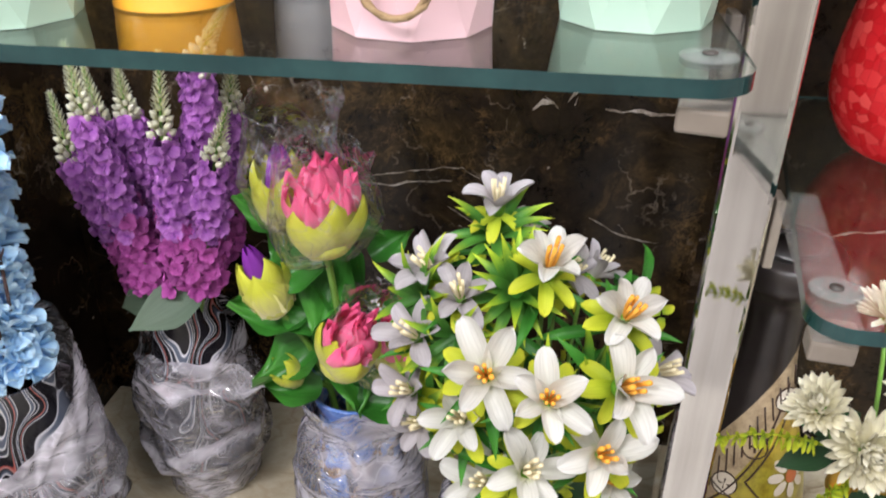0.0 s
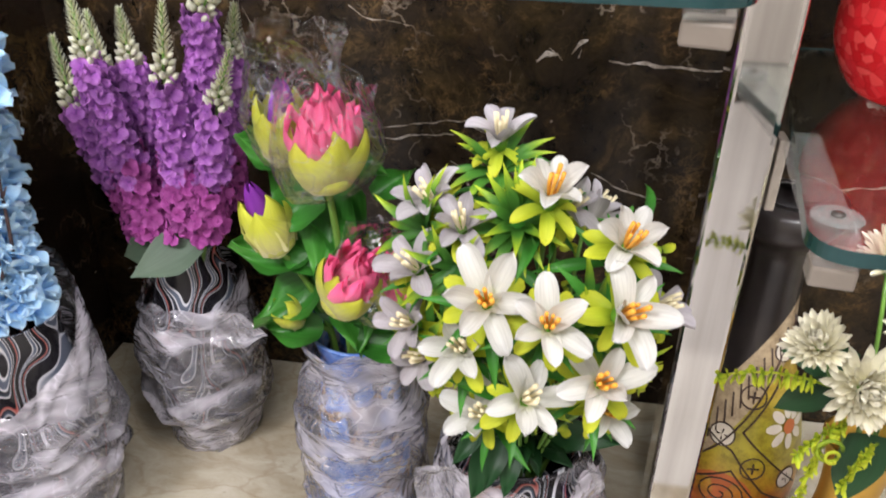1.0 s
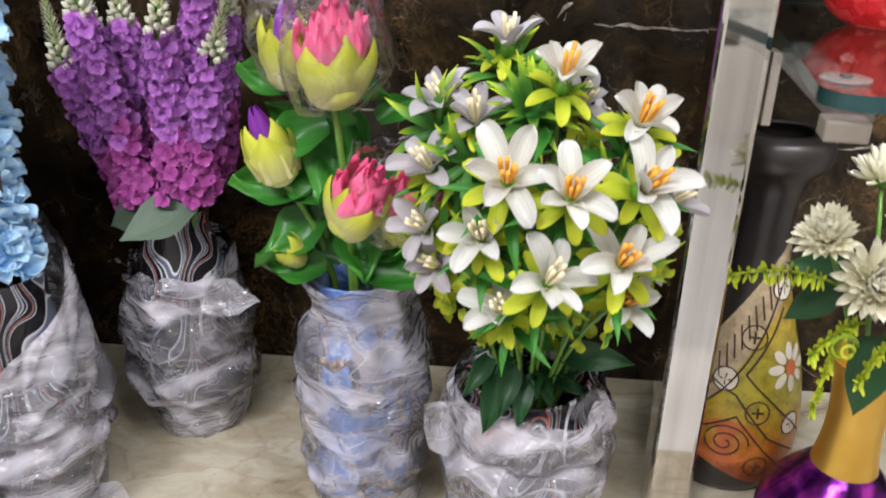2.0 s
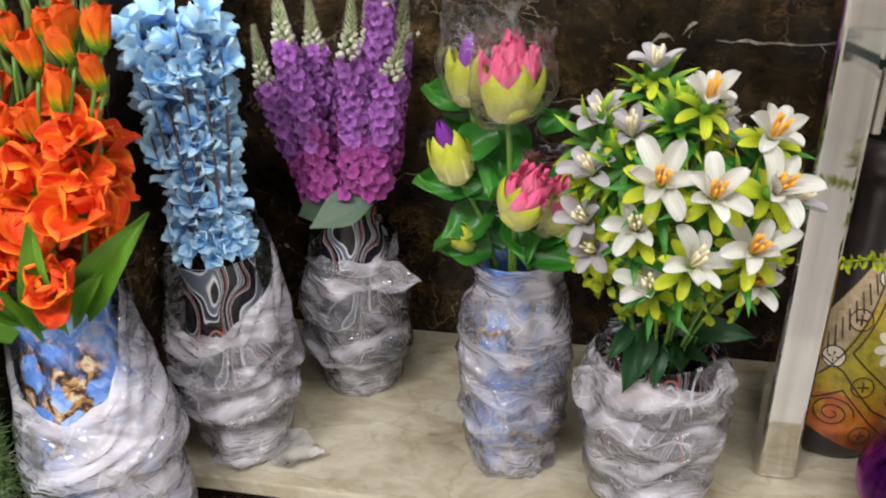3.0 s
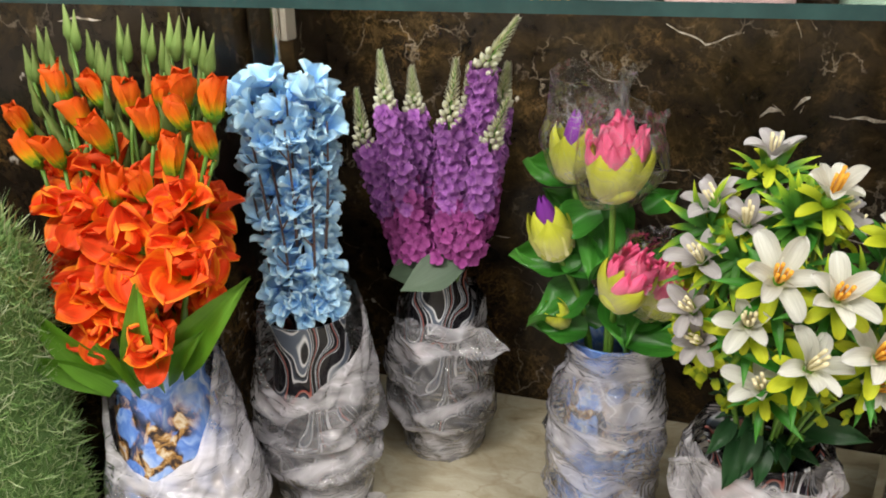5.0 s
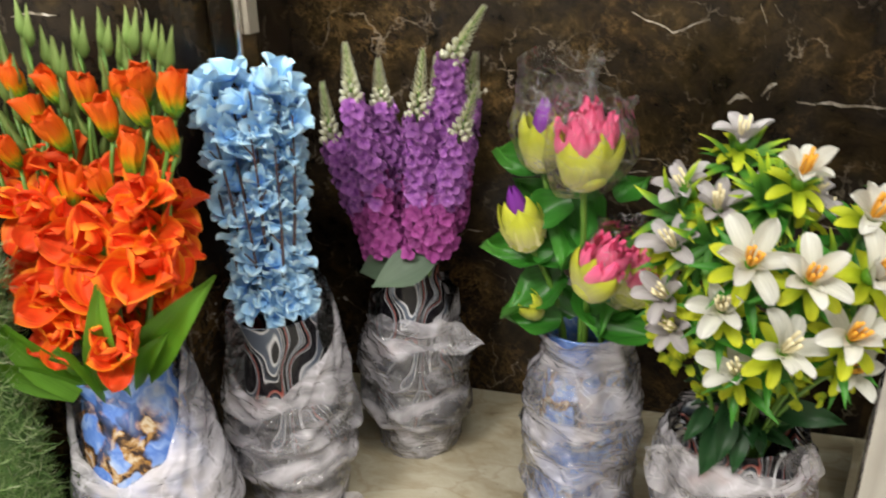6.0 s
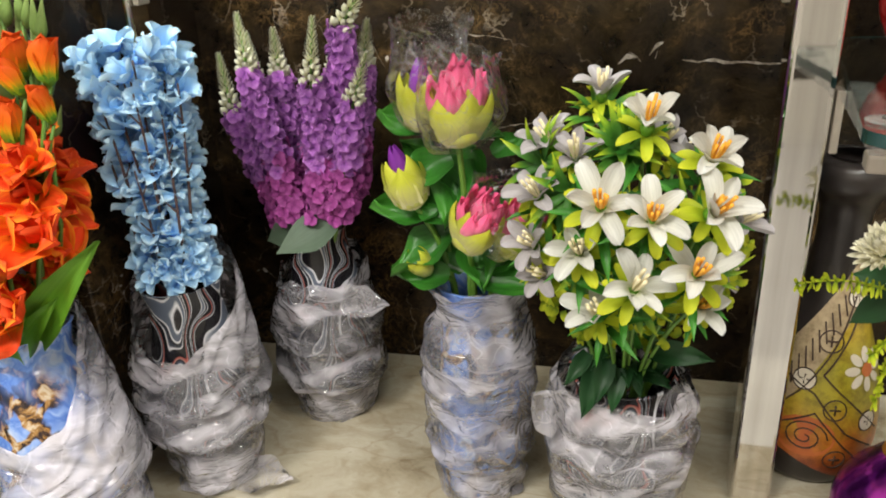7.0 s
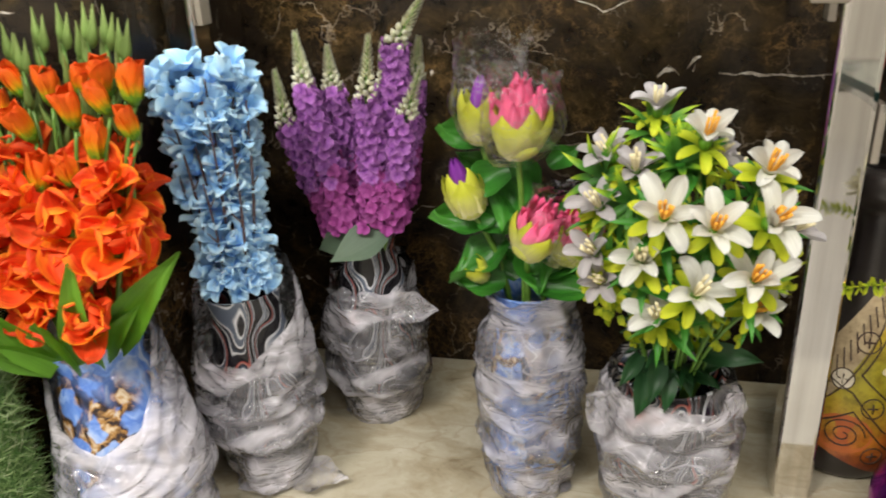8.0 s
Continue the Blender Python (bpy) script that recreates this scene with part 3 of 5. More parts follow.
# ---- glass shelves ----
def rounded_plate(x0, y0, x1, y1, z0, z1, r, n=10):
    pts = []
    for cx, cy, a0 in ((x1 - r, y1 - r, 0), (x0 + r, y1 - r, 90), (x0 + r, y0 + r, 180), (x1 - r, y0 + r, 270)):
        for k in range(n + 1):
            a = radians(a0 + 90 * k / n)
            pts.append((cx + r * math.cos(a), cy + r * math.sin(a)))
    return pts, z0, z1


def shelf(x0, y0, x1, y1, z0, label, skew=0.0):
    z1 = z0 + 0.010
    ob = thing("glass_shelf", ((x0 + x1) / 2, (y0 + y1) / 2, z0), label, "shelf", "glass shelves")
    cx, cy = (x0 + x1) / 2, (y0 + y1) / 2
    pts, _, _ = rounded_plate(x0 - cx, y0 - cy, x1 - cx, y1 - cy, 0, 0.01, 0.03)
    pts = [(x + skew * (y - y0 + cy) * (x1 - cx - x) / (x1 - x0), y) for x, y in pts]
    n = len(pts)
    verts = [(*p, 0.0) for p in pts] + [(*p, 0.010) for p in pts]
    faces = [tuple(range(n - 1, -1, -1)), tuple(range(n, 2 * n))] + [(k, (k + 1) % n, n + (k + 1) % n, n + k) for k in range(n)]
    plate = part("plate", mesh("plate", verts, faces[:2], smooth=False), GLASS, ob, "clear glass plate")
    plate.visible_shadow = False
    part("edge", mesh("edge", verts, faces[2:], smooth=False), EDGE, ob, "dark green ground edge")
    return ob


shelf(-0.62, 0.535, 0.243, 0.985, 0.631, "clear glass shelf with rounded corners and green edge")
shelf(0.295, 0.543, 1.15, 0.985, 0.490, "clear glass shelf with an oblique side, lower than its neighbour", 0.166)


def bracket(front, back, z, plate_x, plate_y, end=True):
    """A clear arm under a glass shelf, with its pad and screw above the glass and its plate on the post's side."""
    ob = thing("shelf_bracket", (front[0], front[1], z), "clear acrylic shelf bracket with a flat plate on the steel post", "bracket", "shelf brackets")
    turn = math.degrees(math.atan2(back[1] - front[1], back[0] - front[0])) - 90
    length = math.hypot(back[0] - front[0], back[1] - front[1])
    arm = part("arm", block(-0.0135, 0.0, -0.008, 0.0135, length, -0.0005, 0.002), FROST, ob, "", pose(0, 0, 0, 0, 0, turn))
    arm.visible_shadow = False
    if end:
        part("end_block", block(-0.0135, 0.001, -0.022, 0.0135, 0.022, -0.0082, 0.002), ACRYLIC, ob, "pale end block", pose(0, 0, 0, 0, 0, turn))
    side = 0.004
    part("plate", block(plate_x - front[0] - side, plate_y - front[1] - 0.012, -0.062, plate_x - front[0] + side, plate_y - front[1] + 0.012, -0.0005, 0.0015), ACRYLIC, ob, "pale upright plate")
    v, f, u = lathe([(0.0005, 0.0), (0.0150, 0.0), (0.0160, 0.001), (0.0150, 0.002), (0.0005, 0.002)], 28)
    part("pad", mesh("pad", v, f, u), PAD, ob, "round clear pad", pose(0.004, 0.032, 0.0105))
    v, f, u = lathe([(0.0005, 0.0), (0.0042, 0.0), (0.0042, 0.0012), (0.0005, 0.0018)], 12)
    part("screw", mesh("screw", v, f, u), SCREW, ob, "small dark screw", pose(0.004, 0.032, 0.0127))
    return ob


bracket((0.217, 0.542), (0.258, 0.742), 0.631, 0.2645, 0.750)
bracket((0.316, 0.552), (0.336, 0.742), 0.490, 0.3240, 0.750)
bracket((-0.419, 0.640), (-0.419, 0.780), 0.631, -0.4245, 0.795, False)


# ---- vases in crumpled plastic ----
def crumple(profile, seed, rough=0.010, n=110, rows=70, top_cut=None):
    """A loose film wrapped round a profile, with folds that run round and across it."""
    pts = smoothed(profile, 10)
    out = []
    for i in range(rows + 1):
        f = i / rows * (len(pts) - 1)
        k = min(int(f), len(pts) - 2)
        t = f - k
        out.append((pts[k][0] * (1 - t) + pts[k + 1][0] * t, pts[k][1] * (1 - t) + pts[k + 1][1] * t))

    def wob(a, v, z):
        p = Vector((math.cos(a), math.sin(a), z * 7 + seed * 3.7))
        slant = Vector((math.cos(a) * 0.9, math.sin(a) * 0.9, z * 20 + 0.9 * math.sin(a + seed) + seed))
        big = noise.noise(p * 1.5)
        ridge = 1 - abs(noise.noise(slant * 1.25)) * 2.4
        fine = 1 - abs(noise.noise(slant * 2.3 + Vector((5, 1, 2)))) * 2
        dr = rough * (0.9 * big + 0.7 * ridge + 0.30 * fine - 0.25)
        dz = min(1.0, v * 5) * (0.009 * noise.noise(Vector((math.cos(a) * 1.1, math.sin(a) * 1.1, seed * 2.3 + z * 9))) + 0.004 * math.sin(a + seed * 2 + z * 30))
        if top_cut:
            start = 0.86 if abs(top_cut) < 0.03 else 0.62
            k = max(0.0, (v - start) / (1 - start)) ** 1.3
            dz += k * (top_cut * math.cos(a - top_cut_at(seed)) + 0.012 * noise.noise(p * 3))
        if v < 0.03:
            dr = abs(dr)
        return dr, dz

    return lathe(out, n, wob)


def top_cut_at(seed):
    return -1.57 + 0.35 * math.sin(seed * 5.1)


WRAPPED = []


def vase(at, profile, glaze, wrap, seed, label, name="vase", cut=0.0, rough=0.010, group="wrapped vases", lean=(0, 0), sheet=None):
    ob = thing(name, at, label, "vase", group)
    ob.matrix_basis = pose(*at, lean[0], lean[1], 0)
    pts = smoothed(profile, 6)
    inner = [(max(r - 0.004, 0.001), z) for r, z in reversed(pts) if z > 0.012]
    v, f, u = lathe([(0.001, 0.0)] + pts + inner + [(0.001, 0.012)], 64)
    part("body", mesh("body", v, f, u), glaze, ob)
    if wrap:
        v, f, u = crumple(wrap, seed, rough, top_cut=cut)
        part("plastic_wrap", mesh("plastic_wrap", v, f, u), sheet or FILM, ob, "loose crumpled translucent plastic wrap")
    WRAPPED.append(ob)
    return ob


# marbled blue vase with tulips
TULIP = (-0.024, 0.725, 0.0)
vase(TULIP, [(0.044, 0.0), (0.049, 0.02), (0.050, 0.10), (0.046, 0.17), (0.041, 0.225), (0.040, 0.250), (0.045, 0.270), (0.048, 0.278)], BLUE_GLAZE,
     [(0.050, 0.0), (0.057, 0.02), (0.056, 0.055), (0.064, 0.062), (0.066, 0.085), (0.062, 0.12), (0.066, 0.165), (0.062, 0.215), (0.052, 0.246), (0.052, 0.268), (0.060, 0.296)], 1.0,
     "blue marbled glazed vase wrapped in crumpled clear plastic", cut=-0.010, rough=0.009, sheet=THIN_FILM)
# black agate vase with the purple spikes
PURPLE = (-0.262, 0.857, 0.0)
vase(PURPLE, [(0.047, 0.0), (0.053, 0.02), (0.058, 0.09), (0.056, 0.16), (0.044, 0.22), (0.036, 0.255), (0.037, 0.272), (0.043, 0.281)], AGATE,
     [(0.053, 0.0), (0.058, 0.03), (0.061, 0.062), (0.068, 0.061), (0.075, 0.064), (0.076, 0.085), (0.069, 0.112), (0.074, 0.118), (0.074, 0.150), (0.063, 0.190), (0.056, 0.225)], 2.0,
     "black vase with white and red agate swirls, half wrapped in plastic", cut=-0.016, rough=0.008, sheet=THIN_FILM)
# black agate vase with the blue blossoms
BLUEV = (-0.357, 0.684, 0.0)
BLUE_RIM = (-0.380, 0.702, 0.262)
vase(BLUEV, [(0.044, 0.0), (0.050, 0.02), (0.056, 0.09), (0.055, 0.16), (0.047, 0.21), (0.044, 0.235), (0.047, 0.256), (0.049, 0.262)], AGATE,
     [(0.050, 0.0), (0.055, 0.03), (0.061, 0.075), (0.070, 0.074), (0.078, 0.078), (0.075, 0.105), (0.070, 0.120), (0.077, 0.119), (0.083, 0.124), (0.076, 0.150), (0.076, 0.185), (0.069, 0.215), (0.065, 0.252)], 3.0,
     "black vase with white and red agate swirls in bunched plastic wrap", cut=-0.060, rough=0.009, lean=(-3.9, -5))
# marbled blue vase with the orange blooms, on the pale step
ORANGEV = (-0.414, 0.518, GROUND)
ORANGE_RIM = (-0.486, 0.553, 0.264)
vase(ORANGEV, [(0.052, 0.0), (0.060, 0.02), (0.068, 0.14), (0.066, 0.265), (0.053, 0.372), (0.047, 0.394), (0.052, 0.415), (0.056, 0.423)], BLUE_GLAZE,
     [(0.058, 0.0), (0.066, 0.03), (0.074, 0.13), (0.074, 0.215), (0.076, 0.235), (0.086, 0.240), (0.087, 0.265), (0.080, 0.315), (0.068, 0.37), (0.061, 0.415)], 4.0,
     "blue marbled glazed vase half covered by crumpled plastic", cut=-0.100, rough=0.0055, lean=(-4.8, -9.8), sheet=WHITE_FILM)
# squat agate vase with the lilies
LILY = (0.140, 0.690, 0.0)
vase(LILY, [(0.050, 0.0), (0.060, 0.03), (0.066, 0.09), (0.062, 0.14), (0.052, 0.17), (0.052, 0.185), (0.058, 0.198)], AGATE,
     [(0.060, 0.0), (0.068, 0.03), (0.072, 0.07), (0.076, 0.10), (0.078, 0.125), (0.068, 0.142), (0.074, 0.145), (0.074, 0.170), (0.070, 0.196)], 5.0,
     "black agate swirl vase wrapped in bunched clear plastic", cut=-0.006, rough=0.009)


def flap(owner, at, along, facing, length, width, seed):
    """A loose end of the plastic wrap."""
    v, f, u = petal(length, width, 0.2, 0.2, 0.8, 0.40, 0.04, 0.15, seed, 14, 11, True)
    v = [(x + 0.004 * noise.noise(Vector((x * 60, y * 60, seed))), y, z + 0.0035 * noise.noise(Vector((x * 45, y * 45, seed + 7)))) for x, y, z in v]
    m = owner.matrix_basis.inverted() @ lay(at, along, facing)
    part("plastic_end", mesh("plastic_end", v, f, u), THIN_FILM, owner, "loose end of the plastic wrap", m)


flap(WRAPPED[2], (-0.318, 0.664, 0.012), (1, 0.05, -0.06), (0, -0.1, 1), 0.066, 0.070, 1)
flap(WRAPPED[2], (-0.355, 0.642, 0.012), (0.5, -1, -0.1), (0, -0.2, 1), 0.026, 0.07, 2)
flap(WRAPPED[1], (-0.215, 0.800, 0.200), (1, 0.1, -0.15), (0.1, -1, 0.3), 0.062, 0.045, 3)
flap(WRAPPED[4], (0.085, 0.640, 0.165), (-0.9, -0.2, 0.75), (0.2, -1, 0.2), 0.050, 0.06, 4)
flap(WRAPPED[4], (0.190, 0.660, 0.170), (0.3, -0.05, 1), (0.1, -1, 0.1), 0.044, 0.05, 5)
flap(WRAPPED[3], (-0.400, 0.470, 0.090), (0.9, -0.1, 0.35), (0.3, -1, 0.3), 0.055, 0.07, 6)


# ---- tulip and lotus bouquet ----
def leaf_mesh(length, width, curl=0.8, cup=0.3, seed=0, ruffle=0.03, tip=0.3, waist=0.15):
    return mesh("leaf", *petal(length, width, curl, cup, waist, tip, ruffle, 0.2, seed, 9, 5, True))


def tulip_bouquet():
    ob = thing("tulip_bouquet", (TULIP[0], TULIP[1], 0.28), "artificial tulips and pink lotus buds with broad green leaves", "flowers")
    o = Vector((TULIP[0], TULIP[1], 0.28))
    outer = mesh("sepal", *petal(0.052, 0.043, 1.05, 0.75, 0.62, 0.40, 0.0, 0, 1, 10, 7, True))
    inner = [mesh("pink_petal", *petal(0.047, 0.021, c, 0.8, 0.55, 0.45, 0.12, t, q, 8, 6, True)) for q, (c, t) in enumerate(((0.85, 0.0), (0.6, 0.25), (1.0, -0.25)))]
    tip = mesh("bud_petal", *petal(0.054, 0.034, 0.62, 0.9, 0.5, 0.2, 0.0, 0, 3, 7, 5, True))
    heads = [  # place of the base, direction, size, sepals, inside, lifted
        ("lotus_bud", (-0.028, 0.668, 0.452), (0.03, -0.12, 1), 1.24, "pink", 90),
        ("tulip_bud", (-0.072, 0.700, 0.456), (0.02, -0.05, 1), 0.98, "violet", 92),
        ("tulip_bud", (-0.080, 0.685, 0.378), (-0.28, -0.12, 1), 0.95, "violet", 98),
        ("lotus_bud", (-0.018, 0.650, 0.350), (0.42, -0.20, 1), 1.06, "pink", 90),
        ("lotus_bud", (0.020, 0.682, 0.330), (0.34, -0.05, 1), 1.05, "pink", 92),
        ("tulip_bud", (-0.070, 0.690, 0.300), (-0.35, -0.3, 0.6), 0.55, "lime", 94),
    ]
    for name, base, way, size, kind, rise in heads:
        head = part(name, mesh("receptacle", *lathe([(0.001, -0.004), (0.009, -0.002), (0.017, 0.004), (0.019, 0.012), (0.010, 0.02), (0.001, 0.022)], 16)), LIME, ob, "", aim(Vector(base) - o, way, 0.4, size))
        for k in range(6):
            r = 0.011 if k % 2 else 0.014
            part("sepal", outer, LIME, head, "", Matrix.Rotation(k * math.pi / 3, 4, "Z") @ Matrix.Translation((0, r, 0.0)) @ Matrix.Rotation(radians(rise - 38 + (k % 2) * 5), 4, "X") @ Matrix.Scale((1.0 if k % 2 else 0.9) * (1.0 if kind == "pink" else 1.22), 4))
        if kind == "pink":
            for ring, (n, r, z, lift, s) in enumerate(((10, 0.013, 0.008, 60, 1.0), (8, 0.010, 0.013, 66, 1.0), (7, 0.007, 0.016, 72, 1.02), (5, 0.003, 0.02, 80, 1.0))):
                for k in range(n):
                    part("petal", inner[(k + ring) % 3], PINK, head, "", Matrix.Rotation(2 * math.pi * (k + ring * 0.5) / n + random.uniform(-0.15, 0.15), 4, "Z") @ Matrix.Translation((0, r, z)) @ Matrix.Rotation(radians(lift + random.uniform(-7, 7)), 4, "X") @ Matrix.Scale(s * random.uniform(0.84, 1.10), 4))
        elif kind == "violet":
            for k in range(4):
                part("petal", tip, VIOLET, head, "", Matrix.Rotation(k * math.pi / 2, 4, "Z") @ Matrix.Translation((0, 0.013, 0.018)) @ Matrix.Rotation(radians(86), 4, "X") @ Matrix.Scale(1.05, 4))
        part("stem", mesh("stem", *tube(through_mouth(Vector(base) - o, 0.0, 0.028, -0.12), 0.0035, 0.003)), STEM, ob)
    for k, (at, way, spin, size) in enumerate([
            ((-0.055, 0.690, 0.372), (-0.35, -0.6, 0.75), 1.9, 1.0), ((-0.035, 0.688, 0.365), (-0.1, -0.7, 0.6), 1.2, 0.9), ((-0.060, 0.705, 0.455), (-0.3, -0.5, 0.7), 1.7, 0.9),
            ((-0.02, 0.69, 0.318), (0.1, -0.8, 0.6), -1.4, 0.95), ((-0.040, 0.695, 0.425), (-0.2, -0.7, 0.6), 2.2, 0.8), ((0.0, 0.70, 0.43), (0.3, -0.6, 0.7), -1.2, 0.55),
            ((-0.02, 0.715, 0.39), (0.0, -1, 0.3), 0.4, 0.9), ((0.0, 0.70, 0.30), (0.2, -0.9, 0.4), -1.0, 0.9), ((-0.03, 0.70, 0.30), (-0.2, -0.9, 0.4), 0.8, 0.7), ((-0.035, 0.72, 0.42), (0.0, -0.9, 0.4), 3.0, 1.0), ((-0.045, 0.70, 0.345), (-0.4, -0.7, 0.6), 2.6, 1.0), ((0.004, 0.69, 0.375), (0.3, -0.7, 0.6), -1.7, 0.9), ((-0.055, 0.71, 0.405), (-0.5, -0.6, 0.5), 1.3, 0.9), ((-0.02, 0.70, 0.345), (0.0, -0.9, 0.5), 3.4, 0.9), ((0.012, 0.71, 0.335), (0.5, -0.7, 0.5), -0.8, 0.9), ((-0.025, 0.715, 0.455), (0.2, -0.8, 0.5), -2.0, 0.5), ((-0.01, 0.67, 0.305), (0.2, -0.6, 0.8), -1.9, 0.9), ((-0.045, 0.68, 0.30), (-0.3, -0.6, 0.8), 1.9, 0.8)]):
        part("leaf", mesh("leaf", *petal(0.078, 0.056, 0.9, 0.55, 0.18, 0.38, 0.15, 0.35, k, 11, 9, True)), LEAF, ob, "broad green cloth leaf", aim(Vector(at) - o, way, spin, size))
    # cellophane bags over the three lotus heads
    for at, way, r, h, seed in (((-0.026, 0.668, 0.444), (0.03, -0.1, 1), 0.038, 0.100, 7.0), ((-0.066, 0.700, 0.450), (0.08, 0, 1), 0.039, 0.112, 8.0), ((-0.006, 0.660, 0.344), (0.40, -0.1, 1), 0.037, 0.074, 9.0)):
        v, f, u = crumple([(0.008, 0.0), (r * 0.72, h * 0.12), (r, h * 0.36), (r * 0.98, h * 0.62), (r * 0.86, h * 0.85), (r * 0.95, h)], seed, 0.0065 if h > 0.08 else 0.004, n=80, rows=50, top_cut=0.006)
        part("cellophane_bag", mesh("cellophane_bag", v, f, u), CLEAR, ob, "clear crackled cellophane bag over a bud", aim(Vector(at) - o, way)).visible_shadow = False
    return ob


tulip_bouquet()


# ---- white lilies ----
def lily_bouquet():
    o = Vector((LILY[0], LILY[1], 0.17))
    ob = thing("lily_bouquet", o, "artificial white lilies with yellow-green leaves and orange stamens", "flowers")
    petals = [mesh("petal", *petal(0.0355, 0.0140, c, 0.75, 0.20, 0.72, 0.08, t, s, 10, 7)) for s, (c, t) in enumerate(((-0.7, 0.15), (-1.1, -0.25), (-0.3, 0.25), (0.2, -0.1)))]
    sepal = mesh("bract", *petal(0.030, 0.0110, -0.8, 0.4, 0.35, 0.60, 0.05, 0, 4))
    stamen = mesh("stamen", *tube(bent((0, 0, 0), (0.0032, 0, 0.021), (0.001, 0, 0), 4), 0.0006, 0.0011, 6))
    pale = stamen.copy()
    slim = mesh("slim_leaf", *petal(0.046, 0.0080, -0.7, 0.5, 0.4, 0.5, 0.02, 0, 5, 7, 4, True))
    slim_tipped = slim.copy()
    heads = [
        ((0.112, 0.556, 0.431), (-0.10, -1, 0.55), 1.10, 0), ((0.153, 0.542, 0.428), (0.05, -1, 0.60), 1.0, 0), ((0.115, 0.562, 0.330), (-0.1, -1, 0.50), 0.98, 2),
        ((0.198, 0.590, 0.462), (0.35, -0.9, 0.9), 1.0, 0), ((0.199, 0.562, 0.428), (0.25, -1, 0.55), 1.12, 0), ((0.141, 0.540, 0.367), (0.15, -1, 0.95), 1.06, 2),
        ((0.190, 0.553, 0.377), (0.30, -1, 0.85), 1.08, 0), ((0.097, 0.562, 0.387), (-0.2, -1, 0.75), 1.0, 2), ((0.088, 0.606, 0.456), (-0.25, -0.7, 0.9), 0.90, 1),
        ((0.066, 0.630, 0.462), (-0.5, -0.6, 0.9), 0.92, 1), ((0.106, 0.672, 0.497), (0.15, -0.35, 1), 0.90, 1), ((0.146, 0.604, 0.486), (0.45, -0.7, 1.0), 1.0, 0),
        ((0.158, 0.640, 0.462), (0.5, -0.6, 0.7), 0.80, 1), ((0.058, 0.606, 0.420), (-0.7, -0.8, 0.6), 0.95, 1), ((0.055, 0.600, 0.376), (-0.7, -0.9, 0.4), 0.95, 1),
        ((0.196, 0.575, 0.338), (0.5, -1, 0.2), 0.85, 0), ((0.066, 0.600, 0.348), (-0.5, -1, 0.0), 0.9, 1), ((0.226, 0.62, 0.398), (0.9, -0.6, 0.5), 0.9, 1),
        ((0.212, 0.65, 0.345), (0.8, -0.5, 0.1), 0.9, 1), ((0.12, 0.73, 0.44), (0, 0.6, 0.8), 0.9, 1), ((0.18, 0.71, 0.42), (0.5, 0.5, 0.6), 0.9, 1)]
    for i, (at, way, size, kind) in enumerate(heads):
        cloth = LILAC if kind == 1 else WHITE
        way = (way[0] + random.uniform(-0.25, 0.25), way[1], way[2] + random.uniform(0.15, 0.70))
        size *= 1.07
        spin = random.uniform(0, 1)
        cup = [(0.0, -0.010), (0.003, -0.008), (0.006, 0.0), (0.005, 0.004), (0.0005, 0.005)]
        head = part("lily", mesh("calyx", *lathe([(max(r, 0.0005), z) for r, z in cup], 12)), FRESH, ob, "pale lilac-white lily" if kind == 1 else "white lily with stamens", aim(Vector(at) - o, way, spin, size))
        for k in range(6):
            me = petals[(k * 3 + i) % 4]
            if cloth is LILAC:
                me = me.copy()
                me.materials.clear()
            part("petal", me, cloth, head, "", spread(k * math.pi / 3 + random.uniform(-0.16, 0.16), random.uniform(30, 66)) @ Matrix.Scale(random.uniform(0.82, 1.06), 4))
        for k in range(7):
            part("bract", sepal, YELLOW_GREEN, head, "", Matrix.Translation((0, 0, -0.006)) @ spread(k * 0.898 + 0.5 + random.uniform(-0.2, 0.2), random.uniform(-5, 34)) @ Matrix.Scale(random.uniform(0.75, 1.0), 4))
        for k in range(6):
            part("stamen", pale if kind else stamen, PALE_STAMEN if kind else STAMEN, head, "", Matrix.Rotation(k * 1.05 + i, 4, "Z") @ Matrix.Scale(1.1 + 0.16 * (k % 3), 4))
        part("stem", mesh("stem", *tube(through_mouth(Vector(at) - o - Vector(way).normalized() * 0.008, 0.03, 0.035, -0.04), 0.002, 0.0017, 6)), STEM, ob)
        for k in range(5 if i < 19 else 0):
            part("slim_leaf", slim, FRESH if k % 2 else LEAF, head, "", Matrix.Translation((0, 0, -0.014 - 0.004 * k)) @ spread(k * 0.9 + i, random.uniform(5, 35)) @ Matrix.Scale(random.uniform(0.7, 1.05), 4))
    # rosettes of slim leaves between the blooms
    for at, way, n in (((0.126, 0.615, 0.462), (0.05, -0.8, 0.6), 22), ((0.105, 0.667, 0.476), (0, -0.4, 1), 16), ((0.150, 0.585, 0.400), (0.1, -1, 0.1), 14), ((0.060, 0.625, 0.445), (-0.6, -0.7, 0.4), 14), ((0.178, 0.60, 0.400), (0.4, -0.9, 0.2), 14),
                       ((0.085, 0.60, 0.43), (-0.3, -0.9, 0.3), 12), ((0.145, 0.585, 0.340), (0.1, -1, -0.1), 14), ((0.20, 0.61, 0.355), (0.5, -0.9, 0), 12), ((0.07, 0.605, 0.365), (-0.5, -0.9, 0), 12), ((0.105, 0.59, 0.37), (-0.2, -1, 0), 12)):
